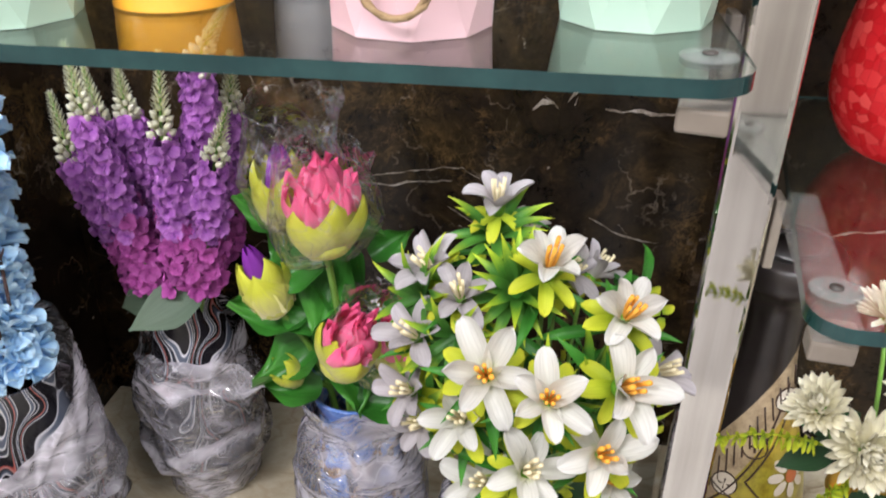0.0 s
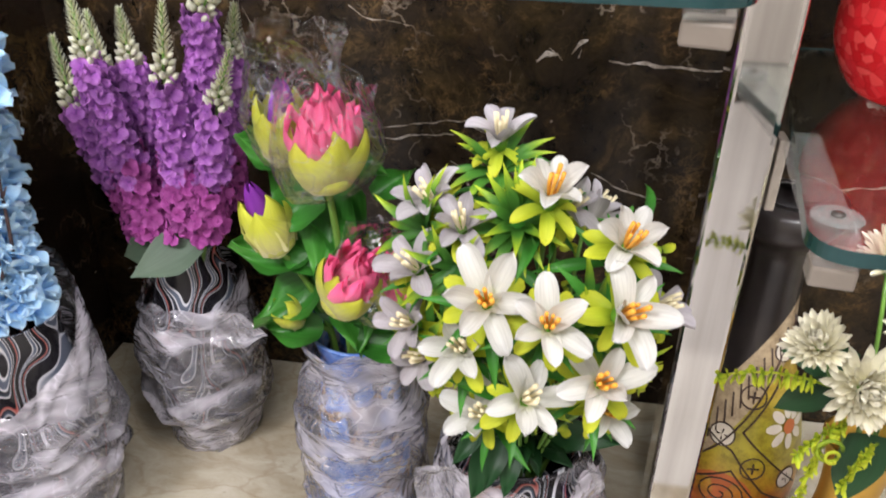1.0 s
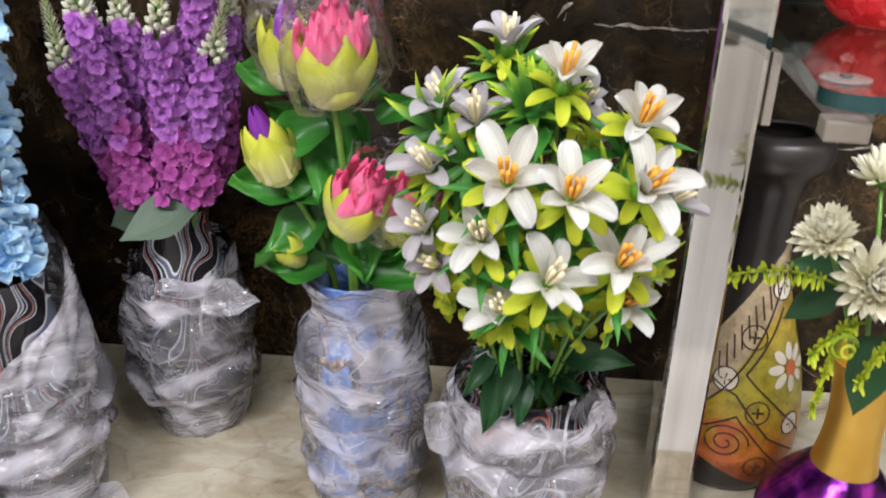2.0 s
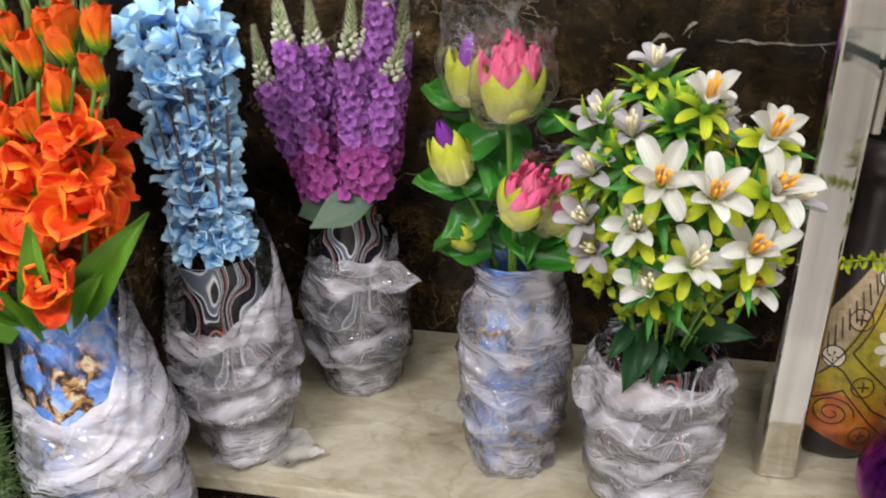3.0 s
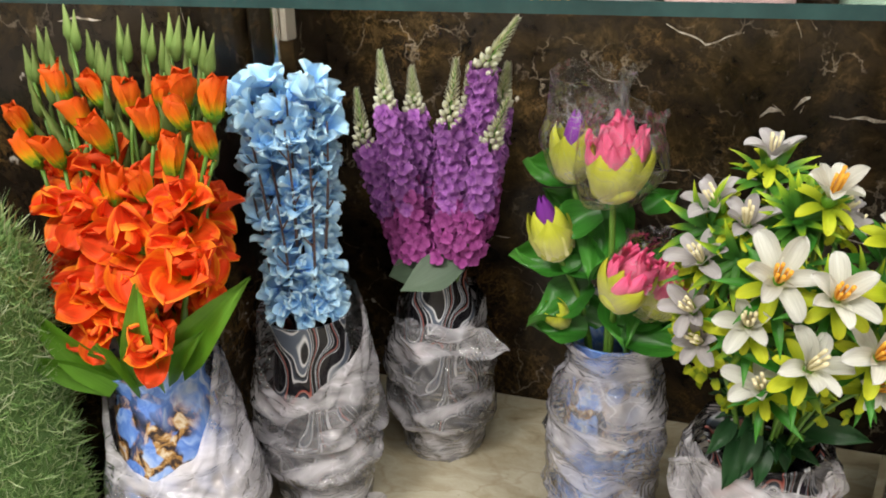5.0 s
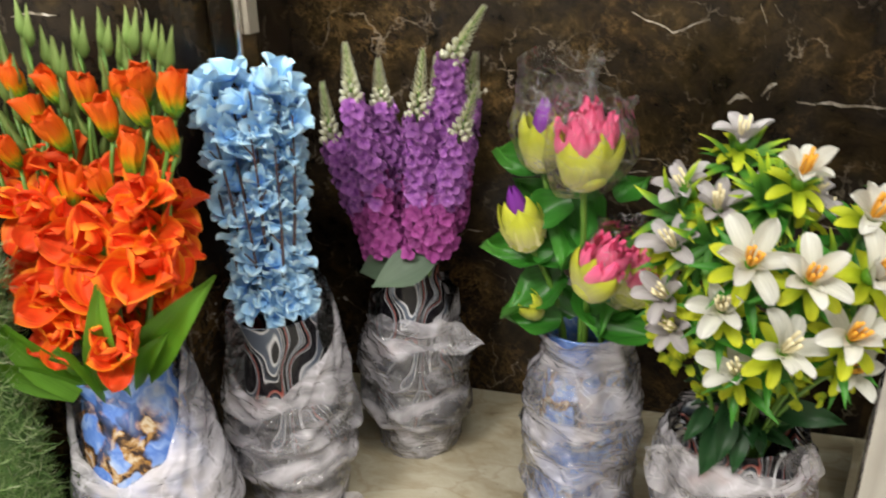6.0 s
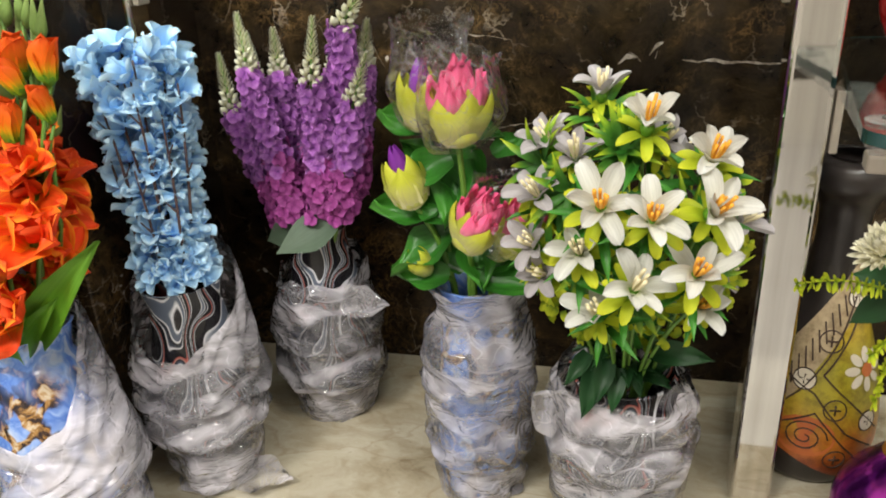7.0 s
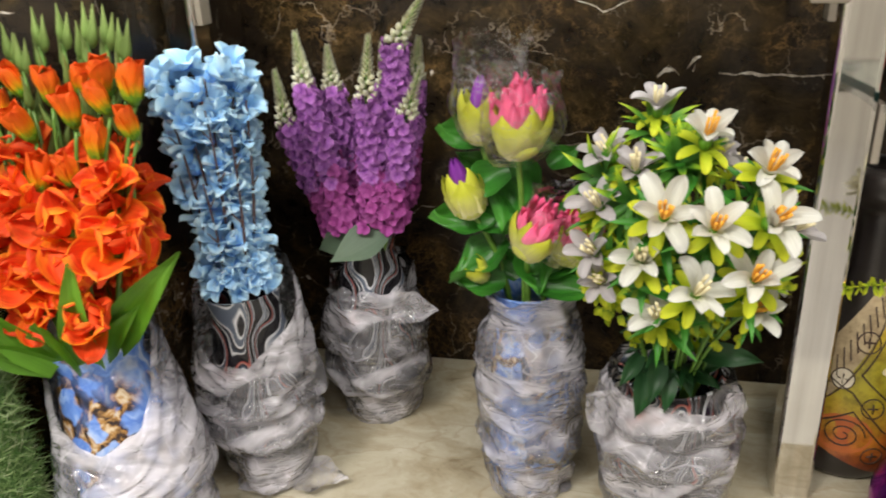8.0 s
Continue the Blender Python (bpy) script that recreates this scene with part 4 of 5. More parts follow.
        for k in range(n):
            m = aim(Vector(at) - o, way, 0, 1) @ Matrix.Translation((0, 0, -0.003 * (k // 7))) @ spread(k * 2.4, 18 + 12 * (k % 3) + 14 * (k // 7)) @ Matrix.Scale(random.uniform(0.85, 1.15), 4)
            part("slim_leaf", slim_tipped, TIPPED, ob, "", m)
    # green filling between the blooms
    rng = random.Random(3)
    for k in range(110):
        a, b = rng.uniform(0, 6.283), rng.uniform(-0.9, 0.55)
        c = Vector((0.0 + 0.088 * math.cos(a) * math.sqrt(1 - b * b), 0.065 * math.sin(a) * math.sqrt(1 - b * b) - 0.025, 0.215 + 0.125 * b))
        part("slim_leaf", slim, LEAF, ob, "", aim(c, (c.x * 8, c.y * 8 - 0.3, b + 0.5), rng.uniform(0, 6), rng.uniform(0.8, 1.3)))
    sprig = []
    for k in range(130):
        a, b = rng.uniform(0, 6.283), rng.uniform(-1, 0.4)
        q = math.sqrt(1 - min(1, b * b))
        c = Vector((0.105 * math.cos(a) * q, 0.085 * math.sin(a) * q - 0.02, 0.20 + 0.125 * b))
        for j in range(3):
            d = c + Vector((rng.uniform(-0.006, 0.006), rng.uniform(-0.006, 0.006), rng.uniform(-0.006, 0.006)))
            sprig.append((petal(0.011, 0.008, -0.6, 0.5, 0.5, 0.5, 0, 0, k, 4, 3), aim(d, (rng.uniform(-1, 1), -0.8, rng.uniform(-0.2, 1)), rng.uniform(0, 6))))
    tagged(part("sprig", mesh("sprig", *joined(sprig)), YELLOW_GREEN, ob, "tiny yellow-green sprigs"), kind="stuff")
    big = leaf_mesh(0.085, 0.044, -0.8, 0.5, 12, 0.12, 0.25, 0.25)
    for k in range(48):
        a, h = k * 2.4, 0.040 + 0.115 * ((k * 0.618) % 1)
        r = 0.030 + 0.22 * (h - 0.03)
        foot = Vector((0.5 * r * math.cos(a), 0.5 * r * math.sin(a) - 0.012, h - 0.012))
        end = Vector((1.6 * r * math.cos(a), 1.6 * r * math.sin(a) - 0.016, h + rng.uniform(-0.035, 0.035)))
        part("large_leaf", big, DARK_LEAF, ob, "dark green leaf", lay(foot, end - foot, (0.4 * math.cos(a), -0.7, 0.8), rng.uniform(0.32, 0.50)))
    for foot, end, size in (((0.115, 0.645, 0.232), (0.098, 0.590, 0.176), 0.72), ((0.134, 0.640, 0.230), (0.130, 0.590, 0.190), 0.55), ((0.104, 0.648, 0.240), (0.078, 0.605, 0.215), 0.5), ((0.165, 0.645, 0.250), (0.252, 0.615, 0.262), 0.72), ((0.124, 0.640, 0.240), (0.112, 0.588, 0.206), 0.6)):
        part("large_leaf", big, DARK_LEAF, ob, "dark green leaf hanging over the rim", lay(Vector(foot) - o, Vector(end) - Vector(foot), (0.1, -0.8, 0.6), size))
    return ob


lily_bouquet()


# ---- blue blossom branches ----
def blue_bouquet():
    o = Vector(BLUE_RIM)
    ob = thing("blossom_bouquet", o, "artificial sky-blue blossom branches with brown twigs", "flowers")
    rng = random.Random(11)
    blooms = []
    for s in range(4):
        pet = [petal(rng.uniform(0.025, 0.036), rng.uniform(0.018, 0.026), rng.uniform(-0.8, 0.6), 0.5, 0.40, 0.50, 0.12, rng.uniform(-0.3, 0.3), s * 9 + k, 7, 7) for k in range(5)]
        blooms.append(mesh("blossom", *joined([(pet[k], spread(k * 1.257 + rng.uniform(-0.35, 0.35), rng.uniform(26, 80))) for k in range(5)])))
    for k in range(13):
        a = 2 * math.pi * k / 9 + 0.3
        wide = 1.0 if k < 9 else 0.45
        top = Vector((-0.008 + 0.046 * wide * math.cos(a), 0.034 * wide * math.sin(a), rng.uniform(0.240, 0.268)))
        foot = Vector((0.012 * math.cos(a), 0.012 * math.sin(a), -0.05))
        line = bent(foot, top, (-0.006 * math.cos(a), -0.006 * math.sin(a), 0), 12)
        twig = part("branch", mesh("branch", *tube(line, 0.0022, 0.0012, 6)), TWIG, ob, "thin brown twig")
        for j in range(23 if k < 9 else 12):
            f = 0.20 + 0.80 * j / 22 if k < 9 else 0.5 + 0.5 * j / 11
            i = min(int(f * 12), 11)
            p = line[i].lerp(line[i + 1], f * 12 - i)
            b = a + rng.uniform(-1.9, 1.9)
            out = Vector((math.cos(b), math.sin(b), rng.uniform(0.3, 2.0)))
            part("blossom", blooms[rng.randrange(4)], BLUE, twig, "", aim(p + out.normalized() * 0.008, out, rng.uniform(0, 6), rng.uniform(0.70, 1.05)))
    for k, (a, low, high) in enumerate(((-2.5, 0.05, 0.20), (-1.95, 0.09, 0.225), (-1.55, 0.03, 0.15), (-1.2, 0.10, 0.235), (-0.75, 0.03, 0.21), (-0.3, 0.08, 0.24))):
        rim = Vector((0.058 * math.cos(a), 0.046 * math.sin(a), 0))
        line = bent(rim * (0.55 + 1.6 * low) + Vector((-0.004, 0, low)), rim * (0.55 + 1.9 * high) + Vector((-0.006, 0, high)), (0.003, -0.002, 0), 8)
        twig = part("branch", mesh("branch", *tube(line, 0.0020, 0.0010, 6)), TWIG, ob, "bare brown twig end")
        for j in (3, 6):
            part("spur", mesh("spur", *tube(bent(line[j], line[j] + Vector((0.010 * (-1) ** (j + k), -0.004, 0.014)), (0, 0, 0), 3), 0.0012, 0.0008, 5)), TWIG, twig)
    for k in range(18):
        a = 2 * math.pi * k / 18
        out = Vector((math.cos(a), math.sin(a), 0.25))
        part("low_blossom", blooms[k % 4], BLUE, ob, "", aim(out * 0.030 + Vector((-0.002, 0, 0.002 + 0.012 * (k % 3))), out, k, 0.78))
    return ob


blue_bouquet()


# ---- purple spikes ----
def spike_bouquet():
    o = Vector((PURPLE[0], PURPLE[1], 0.27))
    ob = thing("spike_bouquet", o, "artificial purple flower spikes with cream bud tips", "flowers")
    rng = random.Random(21)
    florets = []
    for s in range(3):
        me = mesh("floret", *joined([(petal(0.0104, 0.0112, rng.uniform(-1.0, 0.2), 0.25, 0.5, 0.6, 0.14, 0, s * 7 + k, 5, 5), spread(k * 1.571 + rng.uniform(-0.2, 0.2), rng.uniform(5, 30))) for k in range(4)]))
        florets.append((me, me.copy()))
    bud = mesh("bud", *lathe([(0.0004, 0.0), (0.0034, 0.003), (0.0036, 0.007), (0.0006, 0.011)], 7))
    scale_me = petal(0.010, 0.0024, 0.7, 0.5, 0.8, 0.3, 0, 0, 1, 3, 3)
    spikes = [  # flower foot, flower top, tip of the buds
        ((-0.280, 0.832, 0.292), (-0.321, 0.830, 0.488), (-0.325, 0.830, 0.554)), ((-0.278, 0.870, 0.30), (-0.299, 0.872, 0.476), (-0.301, 0.872, 0.530)),
        ((-0.238, 0.825, 0.300), (-0.239, 0.826, 0.474), (-0.230, 0.828, 0.549)), ((-0.228, 0.860, 0.32), (-0.203, 0.850, 0.536), (-0.164, 0.850, 0.594)),
        ((-0.218, 0.880, 0.32), (-0.189, 0.880, 0.487), (-0.181, 0.880, 0.538)), ((-0.220, 0.828, 0.306), (-0.188, 0.828, 0.452), (-0.168, 0.828, 0.508)),
        ((-0.300, 0.850, 0.284), (-0.361, 0.852, 0.432), (-0.368, 0.852, 0.503)), ((-0.262, 0.860, 0.29), (-0.330, 0.870, 0.46), (-0.338, 0.872, 0.525)),
        ((-0.235, 0.890, 0.30), (-0.235, 0.900, 0.47), (-0.235, 0.900, 0.53))]
    for foot, top, tip in spikes:
        foot, top, tip = Vector(foot) - o, Vector(top) - o, Vector(tip) - o
        axis = (top - foot).normalized()
        spike = part("spike", mesh("spike", *tube([Vector((foot.x * 0.3, foot.y * 0.3, -0.05)), foot, foot.lerp(top, 0.5), top, tip], 0.003, 0.0012, 6)), STEM, ob, "flower spike")
        n = int((top - foot).length / 0.0018)
        for j in range(n):
            f = j / n
            a = j * 2.4
            side = axis.orthogonal().normalized()
            side.rotate(Matrix.Rotation(a, 3, axis))
            r = 0.0175 * (1.12 - 0.40 * f) * rng.uniform(0.75, 1.12)
            low = f + rng.uniform(-0.12, 0.12) < 0.42
            way = side + axis * rng.uniform(0.0, 0.5)
            part("floret", florets[j % 3][1 if low else 0], MAGENTA if low else MAUVE, spike, "", aim(foot.lerp(top, f) + side * r, way, rng.uniform(0, 6), rng.uniform(0.85, 1.15)))
        head = (tip - top).normalized()
        for j in range(20):
            f = j / 20
            side = head.orthogonal().normalized()
            side.rotate(Matrix.Rotation(j * 2.4, 3, head))
            part("bud", bud, CREAM_BUD, spike, "", aim(top.lerp(tip, f * 0.45 - 0.1) + side * 0.0065 * (1 - f * 0.5), side + head * 0.9, 0, 1.15 - 0.4 * f))
        cone = []
        for j in range(90):
            f = j / 90
            side = head.orthogonal().normalized()
            side.rotate(Matrix.Rotation(j * 2.4, 3, head))
            cone.append((scale_me, aim(top.lerp(tip, 0.32 + 0.68 * f) + side * 0.0042 * (1 - f * 0.8), side * 0.6 + head, 0, 1.0 - 0.45 * f) @ Matrix.Rotation(radians(80), 4, "X")))
        part("bud_tip", mesh("bud_tip", *joined(cone)), CREAM_BUD, spike, "feathery cream bud tip")
    for at, way, spin, size in (((-0.262, 0.822, 0.292), (-0.2, -0.9, 0.5), 2.0, 1.0), ((-0.25, 0.86, 0.30), (0, -0.9, 0.5), 0.3, 0.9), ((-0.23, 0.85, 0.29), (0.2, -0.9, 0.5), -0.5, 0.6)):
        part("leaf", leaf_mesh(0.07, 0.05, -0.3, 0.15, 31, 0.02, 0.4, 0.3), GREY_LEAF, ob, "dull grey-green leaf", aim(Vector(at) - o, way, spin, size))
    part("leaf", leaf_mesh(0.082, 0.058, 0.15, 0.12, 33, 0.015, 0.35, 0.35), GREY_LEAF, ob, "broad dull grey-green leaf", lay(Vector((-0.226, 0.818, 0.302)) - o, (-0.058, -0.030, -0.034), (-0.15, -0.8, 0.55)))
    return ob


spike_bouquet()


# ---- orange blooms ----
def orange_bouquet():
    o = Vector((ORANGE_RIM[0], ORANGE_RIM[1], 0.22))
    ob = thing("gladiolus_bouquet", o, "artificial bright orange gladioli with green buds and leaves", "flowers")
    rng = random.Random(5)
    outer = [mesh("petal", *petal(0.047, 0.037, c, 0.45, 0.38, 0.34, 0.13, t, q, 11, 9)) for q, (c, t) in enumerate(((-0.9, 0.3), (-0.3, -0.4), (0.4, 0.3), (0.1, 0.0)))]
    inner = [mesh("petal", *petal(0.036, 0.034, c, 0.8, 0.45, 0.45, 0.14, t, 9 + q, 10, 9)) for q, (c, t) in enumerate(((0.6, 0.2), (0.9, -0.2), (0.2, 0.3)))]
    blooms = [((-0.562, 0.545, 0.430), (-0.5, -1, 0.55), 1.10), ((-0.521, 0.530, 0.424), (0.1, -1, 0.45), 1.0), ((-0.462, 0.528, 0.398), (0.1, -1, 0.75), 1.25), ((-0.405, 0.545, 0.448), (0.25, -1, 0.75), 0.92), ((-0.400, 0.522, 0.382), (0.45, -1, 0.55), 1.30),
              ((-0.505, 0.518, 0.355), (-0.1, -1, 0.55), 1.30), ((-0.418, 0.488, 0.318), (0.45, -1, 0.55), 1.02), ((-0.555, 0.545, 0.385), (-0.5, -1, 0.35), 1.10), ((-0.505, 0.505, 0.318), (-0.1, -1, 0.2), 0.95), ((-0.475, 0.555, 0.440), (0.0, -1, 0.6), 1.0),
              ((-0.415, 0.548, 0.418), (0.3, -1, 0.5), 1.10), ((-0.570, 0.545, 0.345), (-0.7, -1, 0.2), 1.0), ((-0.455, 0.520, 0.350), (0.2, -1, 0.35), 1.20), ((-0.545, 0.550, 0.305), (-0.5, -1, -0.1), 0.9),
              ((-0.530, 0.575, 0.460), (-0.2, -0.8, 0.8), 1.0), ((-0.430, 0.580, 0.470), (0.2, -0.8, 0.8), 0.95), ((-0.490, 0.560, 0.385), (0, -1, 0.3), 1.1), ((-0.440, 0.595, 0.38), (0.8, -0.5, 0.3), 1.1), ((-0.555, 0.600, 0.36), (-0.8, -0.5, 0.1), 1.1),
              ((-0.590, 0.580, 0.455), (-0.6, -0.8, 0.5), 0.95), ((-0.49, 0.61, 0.43), (0, 0.2, 1), 1.1), ((-0.43, 0.60, 0.42), (0.8, -0.2, 0.5), 0.9), ((-0.47, 0.565, 0.315), (0.1, -1, 0.0), 1.0), ((-0.425, 0.570, 0.345), (0.6, -0.8, 0.2), 1.0)]
    for at, way, size in blooms:
        at, way = (-0.486 + (at[0] + 0.485) * 0.88, at[1] + 0.010, at[2]), (way[0] + rng.uniform(-0.3, 0.3), way[1], way[2] + rng.uniform(0.0, 0.45))
        head = part("bloom", mesh("calyx", *lathe([(0.0005, -0.012), (0.004, -0.010), (0.008, 0.0), (0.006, 0.006), (0.0005, 0.008)], 10)), FRESH, ob, "open orange bloom", aim(Vector(at) - o, way, rng.uniform(0, 6), size))
        for k in range(6):
            part("petal", outer[rng.randrange(4)], ORANGE, head, "", spread(k * math.pi / 3 + rng.uniform(-0.25, 0.25), rng.uniform(5, 58)) @ Matrix.Scale(rng.uniform(0.75, 1.10), 4))
        for k in range(3):
            part("petal", inner[rng.randrange(3)], ORANGE, head, "", Matrix.Translation((0, 0, 0.004)) @ spread(k * 2.09 + rng.uniform(-0.5, 0.5), rng.uniform(48, 80)) @ Matrix.Scale(rng.uniform(0.7, 0.95), 4))
        part("stem", mesh("stem", *tube(through_mouth(Vector(at) - o - Vector(way).normalized() * 0.01, 0.02, 0.035, -0.05), 0.003, 0.0025, 6)), STEM, ob)
    folded = [mesh("bud_petal", *petal(0.040, 0.024, c, 1.0, 0.5, 0.6, 0.07, 0.1, 8 + q, 8, 7)) for q, c in enumerate((0.45, 0.25, 0.65))]
    buds = [(-0.604, 0.565, 0.500), (-0.594, 0.560, 0.470), (-0.560, 0.555, 0.474), (-0.503, 0.56, 0.492), (-0.451, 0.56, 0.507), (-0.415, 0.565, 0.519), (-0.383, 0.565, 0.530), (-0.391, 0.565, 0.494), (-0.499, 0.55, 0.440),
            (-0.460, 0.55, 0.449), (-0.433, 0.56, 0.474), (-0.517, 0.58, 0.532), (-0.561, 0.58, 0.534), (-0.457, 0.59, 0.532), (-0.487, 0.58, 0.525), (-0.540, 0.575, 0.505), (-0.430, 0.59, 0.530), (-0.590, 0.60, 0.525)]
    for at in buds:
        p = Vector(at) - o
        way = Vector((p.x * 1.6 + rng.uniform(-0.32, 0.32), -0.25 + rng.uniform(-0.25, 0.15), 1))
        spread_out = rng.uniform(0, 1) ** 2
        head = part("bud", mesh("calyx", *lathe([(0.0005, -0.006), (0.004, -0.004), (0.008, 0.004), (0.007, 0.010), (0.0005, 0.012)], 10)), FRESH, ob, "half-closed orange bud", aim(p, way, rng.uniform(0, 6), rng.uniform(0.85, 1.12)))
        for k in range(5):
            part("petal", folded[rng.randrange(3)], ORANGE_BUD, head, "", Matrix.Rotation(k * 1.257 + rng.uniform(-0.2, 0.2), 4, "Z") @ Matrix.Translation((0, 0.006, 0)) @ Matrix.Rotation(radians(rng.uniform(76, 84) - 18 * spread_out), 4, "X") @ Matrix.Scale(rng.uniform(0.85, 1.08), 4))
        part("stem", mesh("stem", *tube(bent((p.x * 0.7, p.y * 0.8, p.z - 0.10), p - way.normalized() * 0.006, (0, -0.006, 0)), 0.0026, 0.0020, 6)), STEM, ob)
    pod = mesh("green_pod", *lathe([(0.0005, 0.0), (0.0034, 0.003), (0.0050, 0.009), (0.0042, 0.015), (0.0022, 0.024), (0.0009, 0.033), (0.0003, 0.037)], 8, lambda a, v, z: (0.0008 * math.cos(3 * a) * math.sin(3.1 * v), 0)))
    tips = [(-0.553, 0.59, 0.616), (-0.590, 0.59, 0.594), (-0.611, 0.59, 0.575), (-0.565, 0.575, 0.573), (-0.493, 0.59, 0.605), (-0.469, 0.595, 0.607), (-0.511, 0.58, 0.582), (-0.440, 0.595, 0.608), (-0.419, 0.595, 0.605), (-0.402, 0.59, 0.593), (-0.540, 0.60, 0.590), (-0.455, 0.60, 0.590)]
    for at in tips:
        p = Vector(at) - o
        foot = Vector((p.x * 0.75, p.y * 0.9 - 0.005, 0.16))
        spike = part("spike", mesh("spike", *tube([Vector((p.x * 0.2, p.y * 0.2, -0.05)), foot, p], 0.0030, 0.0016, 6)), STEM, ob, "green stem with closed pods")
        axis = (p - foot).normalized()
        part("pod", pod, BUD_GREEN, spike, "", aim(p - axis * 0.028, axis, 0, 1.05))
        for j in range(6):
            f = 0.97 - 0.085 * j
            side = Vector((math.cos(j * 2.6), math.sin(j * 2.6), 0))
            part("pod", pod, BUD_GREEN, spike, "", aim(foot.lerp(p, f - 0.12) + side * 0.0045, axis + side * (0.16 + 0.03 * j), j, rng.uniform(0.85, 1.20)))
    big = [leaf_mesh(0.12, 0.042, c, 0.5, 41 + n, 0.09, 0.3, 0.5) for n, c in enumerate((-0.5, 0.3))]
    for k, (foot, end) in enumerate((((-0.452, 0.505, 0.268), (-0.424, 0.455, 0.384)), ((-0.466, 0.500, 0.266), (-0.446, 0.450, 0.350)), ((-0.435, 0.525, 0.282), (-0.348, 0.505, 0.384)), ((-0.495, 0.500, 0.264), (-0.575, 0.462, 0.312)),
                                   ((-0.490, 0.502, 0.264), (-0.560, 0.462, 0.352)), ((-0.478, 0.512, 0.264), (-0.492, 0.480, 0.318)), ((-0.450, 0.522, 0.268), (-0.395, 0.500, 0.330)))):
        foot, end = Vector(foot), Vector(end)
        part("leaf", big[k % 2], FRESH, ob, "broad bright green leaf", lay(foot - o, end - foot, (0.25 * (-1) ** k, -1, 0.3), (end - foot).length / 0.115))
    return ob


orange_bouquet()


# ---- pots on the glass shelf ----
def faceted_pot(at, r0, r1, h, material, label, handle=False):
    ob = thing("faceted_pot", at, label, "plant pot", "pots on the glass shelf")
    n = 9
    rings = [(0.0, r0, 0.0), (h * 0.42, r1 * 0.97, 0.5), (h, r1 * 1.08, 0.0)]
    verts, faces = [(0, 0, 0)], []
    for z, r, off in rings:
        verts += [(r * math.cos(2 * math.pi * (k + off) / n), r * math.sin(2 * math.pi * (k + off) / n), z) for k in range(n)]
    for k in range(n):
        k2 = (k + 1) % n
        a, b, c = 1, 1 + n, 1 + 2 * n
        faces += [(0, a + k2, a + k), (a + k, a + k2, b + k), (a + k2, b + k2, b + k), (b + k, b + k2, c + k2), (b + k, c + k2, c + k)]
    part("body", mesh("body", verts, faces, smooth=False), material, ob)
    v, f, u = lathe([(r1 * 1.06, h - 0.001), (r1 * 1.10, h + 0.003), (r1 * 0.98, h + 0.003), (r1 * 0.9, h - 0.02), (0.001, h - 0.02)], 36)
    part("rim", mesh("rim", v, f, u), material, ob)
    if handle:
        loop = [Vector((0.002 + 0.019 * math.sin(a), -r1 * 1.02 - 0.004, 0.034 - 0.019 * math.cos(a))) for a in [k * 0.3 - 2.4 for k in range(17)]]
        strands = []
        for s in range(2):
            strands.append((tube([p + Vector((0.0012 * math.cos(k * 1.4 + 3.14 * s), 0.0012 * math.sin(k * 1.4 + 3.14 * s), 0)) for k, p in enumerate(loop)], 0.0019, 0.0019, 6), Matrix()))
        part("rope_handle", mesh("rope_handle", *joined(strands)), ROPE, ob, "twisted jute rope loop")
    return ob


def smooth_pot(at, r, h, material, label):
    ob = thing("round_pot", at, label, "plant pot", "pots on the glass shelf")
    v, f, u = lathe(smoothed([(0.001, 0.0), (r * 0.88, 0.0), (r * 0.98, 0.006), (r * 1.04, h * 0.4), (r * 1.15, h)], 5) + [(r * 1.05, h), (r * 0.9, h * 0.5), (0.001, h * 0.45)], 48)
    part("body", mesh("body", v, f, u), material, ob)
    v, f, u = lathe([(r * 1.14, h), (r * 1.18, h + 0.004), (r * 1.06, h + 0.004), (r * 1.05, h)], 48)
    part("rim", mesh("rim", v, f, u), material, ob)
    return ob


ROPE = plain("jute_rope", (0.26, 0.17, 0.08), (0.42, 0.30, 0.16), 0.8, 300, relief=0.5)
PINK_CLAY = plain("pale_pink_glaze", (0.72, 0.46, 0.50), (0.78, 0.53, 0.56), 0.4, 8)
MINT_CLAY = plain("pale_mint_glaze", (0.38, 0.56, 0.44), (0.44, 0.62, 0.49), 0.4, 8)
ORANGE_CLAY = plain("orange_plastic", (0.80, 0.36, 0.02), (0.86, 0.42, 0.03), 0.35, 8)
GREY_CLAY = plain("grey_glaze", (0.30, 0.30, 0.31), (0.40, 0.40, 0.41), 0.4, 8)
TOP = 0.6415
faceted_pot((0.052, 0.625, TOP), 0.049, 0.054, 0.11, PINK_CLAY, "pale pink faceted pot with a jute rope loop", True)
faceted_pot((0.187, 0.668, TOP), 0.049, 0.055, 0.11, MINT_CLAY, "pale mint green faceted pot on the glass shelf")
faceted_pot((-0.205, 0.600, TOP), 0.049, 0.054, 0.11, MINT_CLAY, "pale mint green faceted pot beside the orange one")
smooth_pot((-0.116, 0.655, TOP), 0.040, 0.10, ORANGE_CLAY, "smooth bright orange pot on the glass shelf")
smooth_pot((-0.035, 0.720, TOP), 0.034, 0.10, GREY_CLAY, "smooth grey pot on the glass shelf")


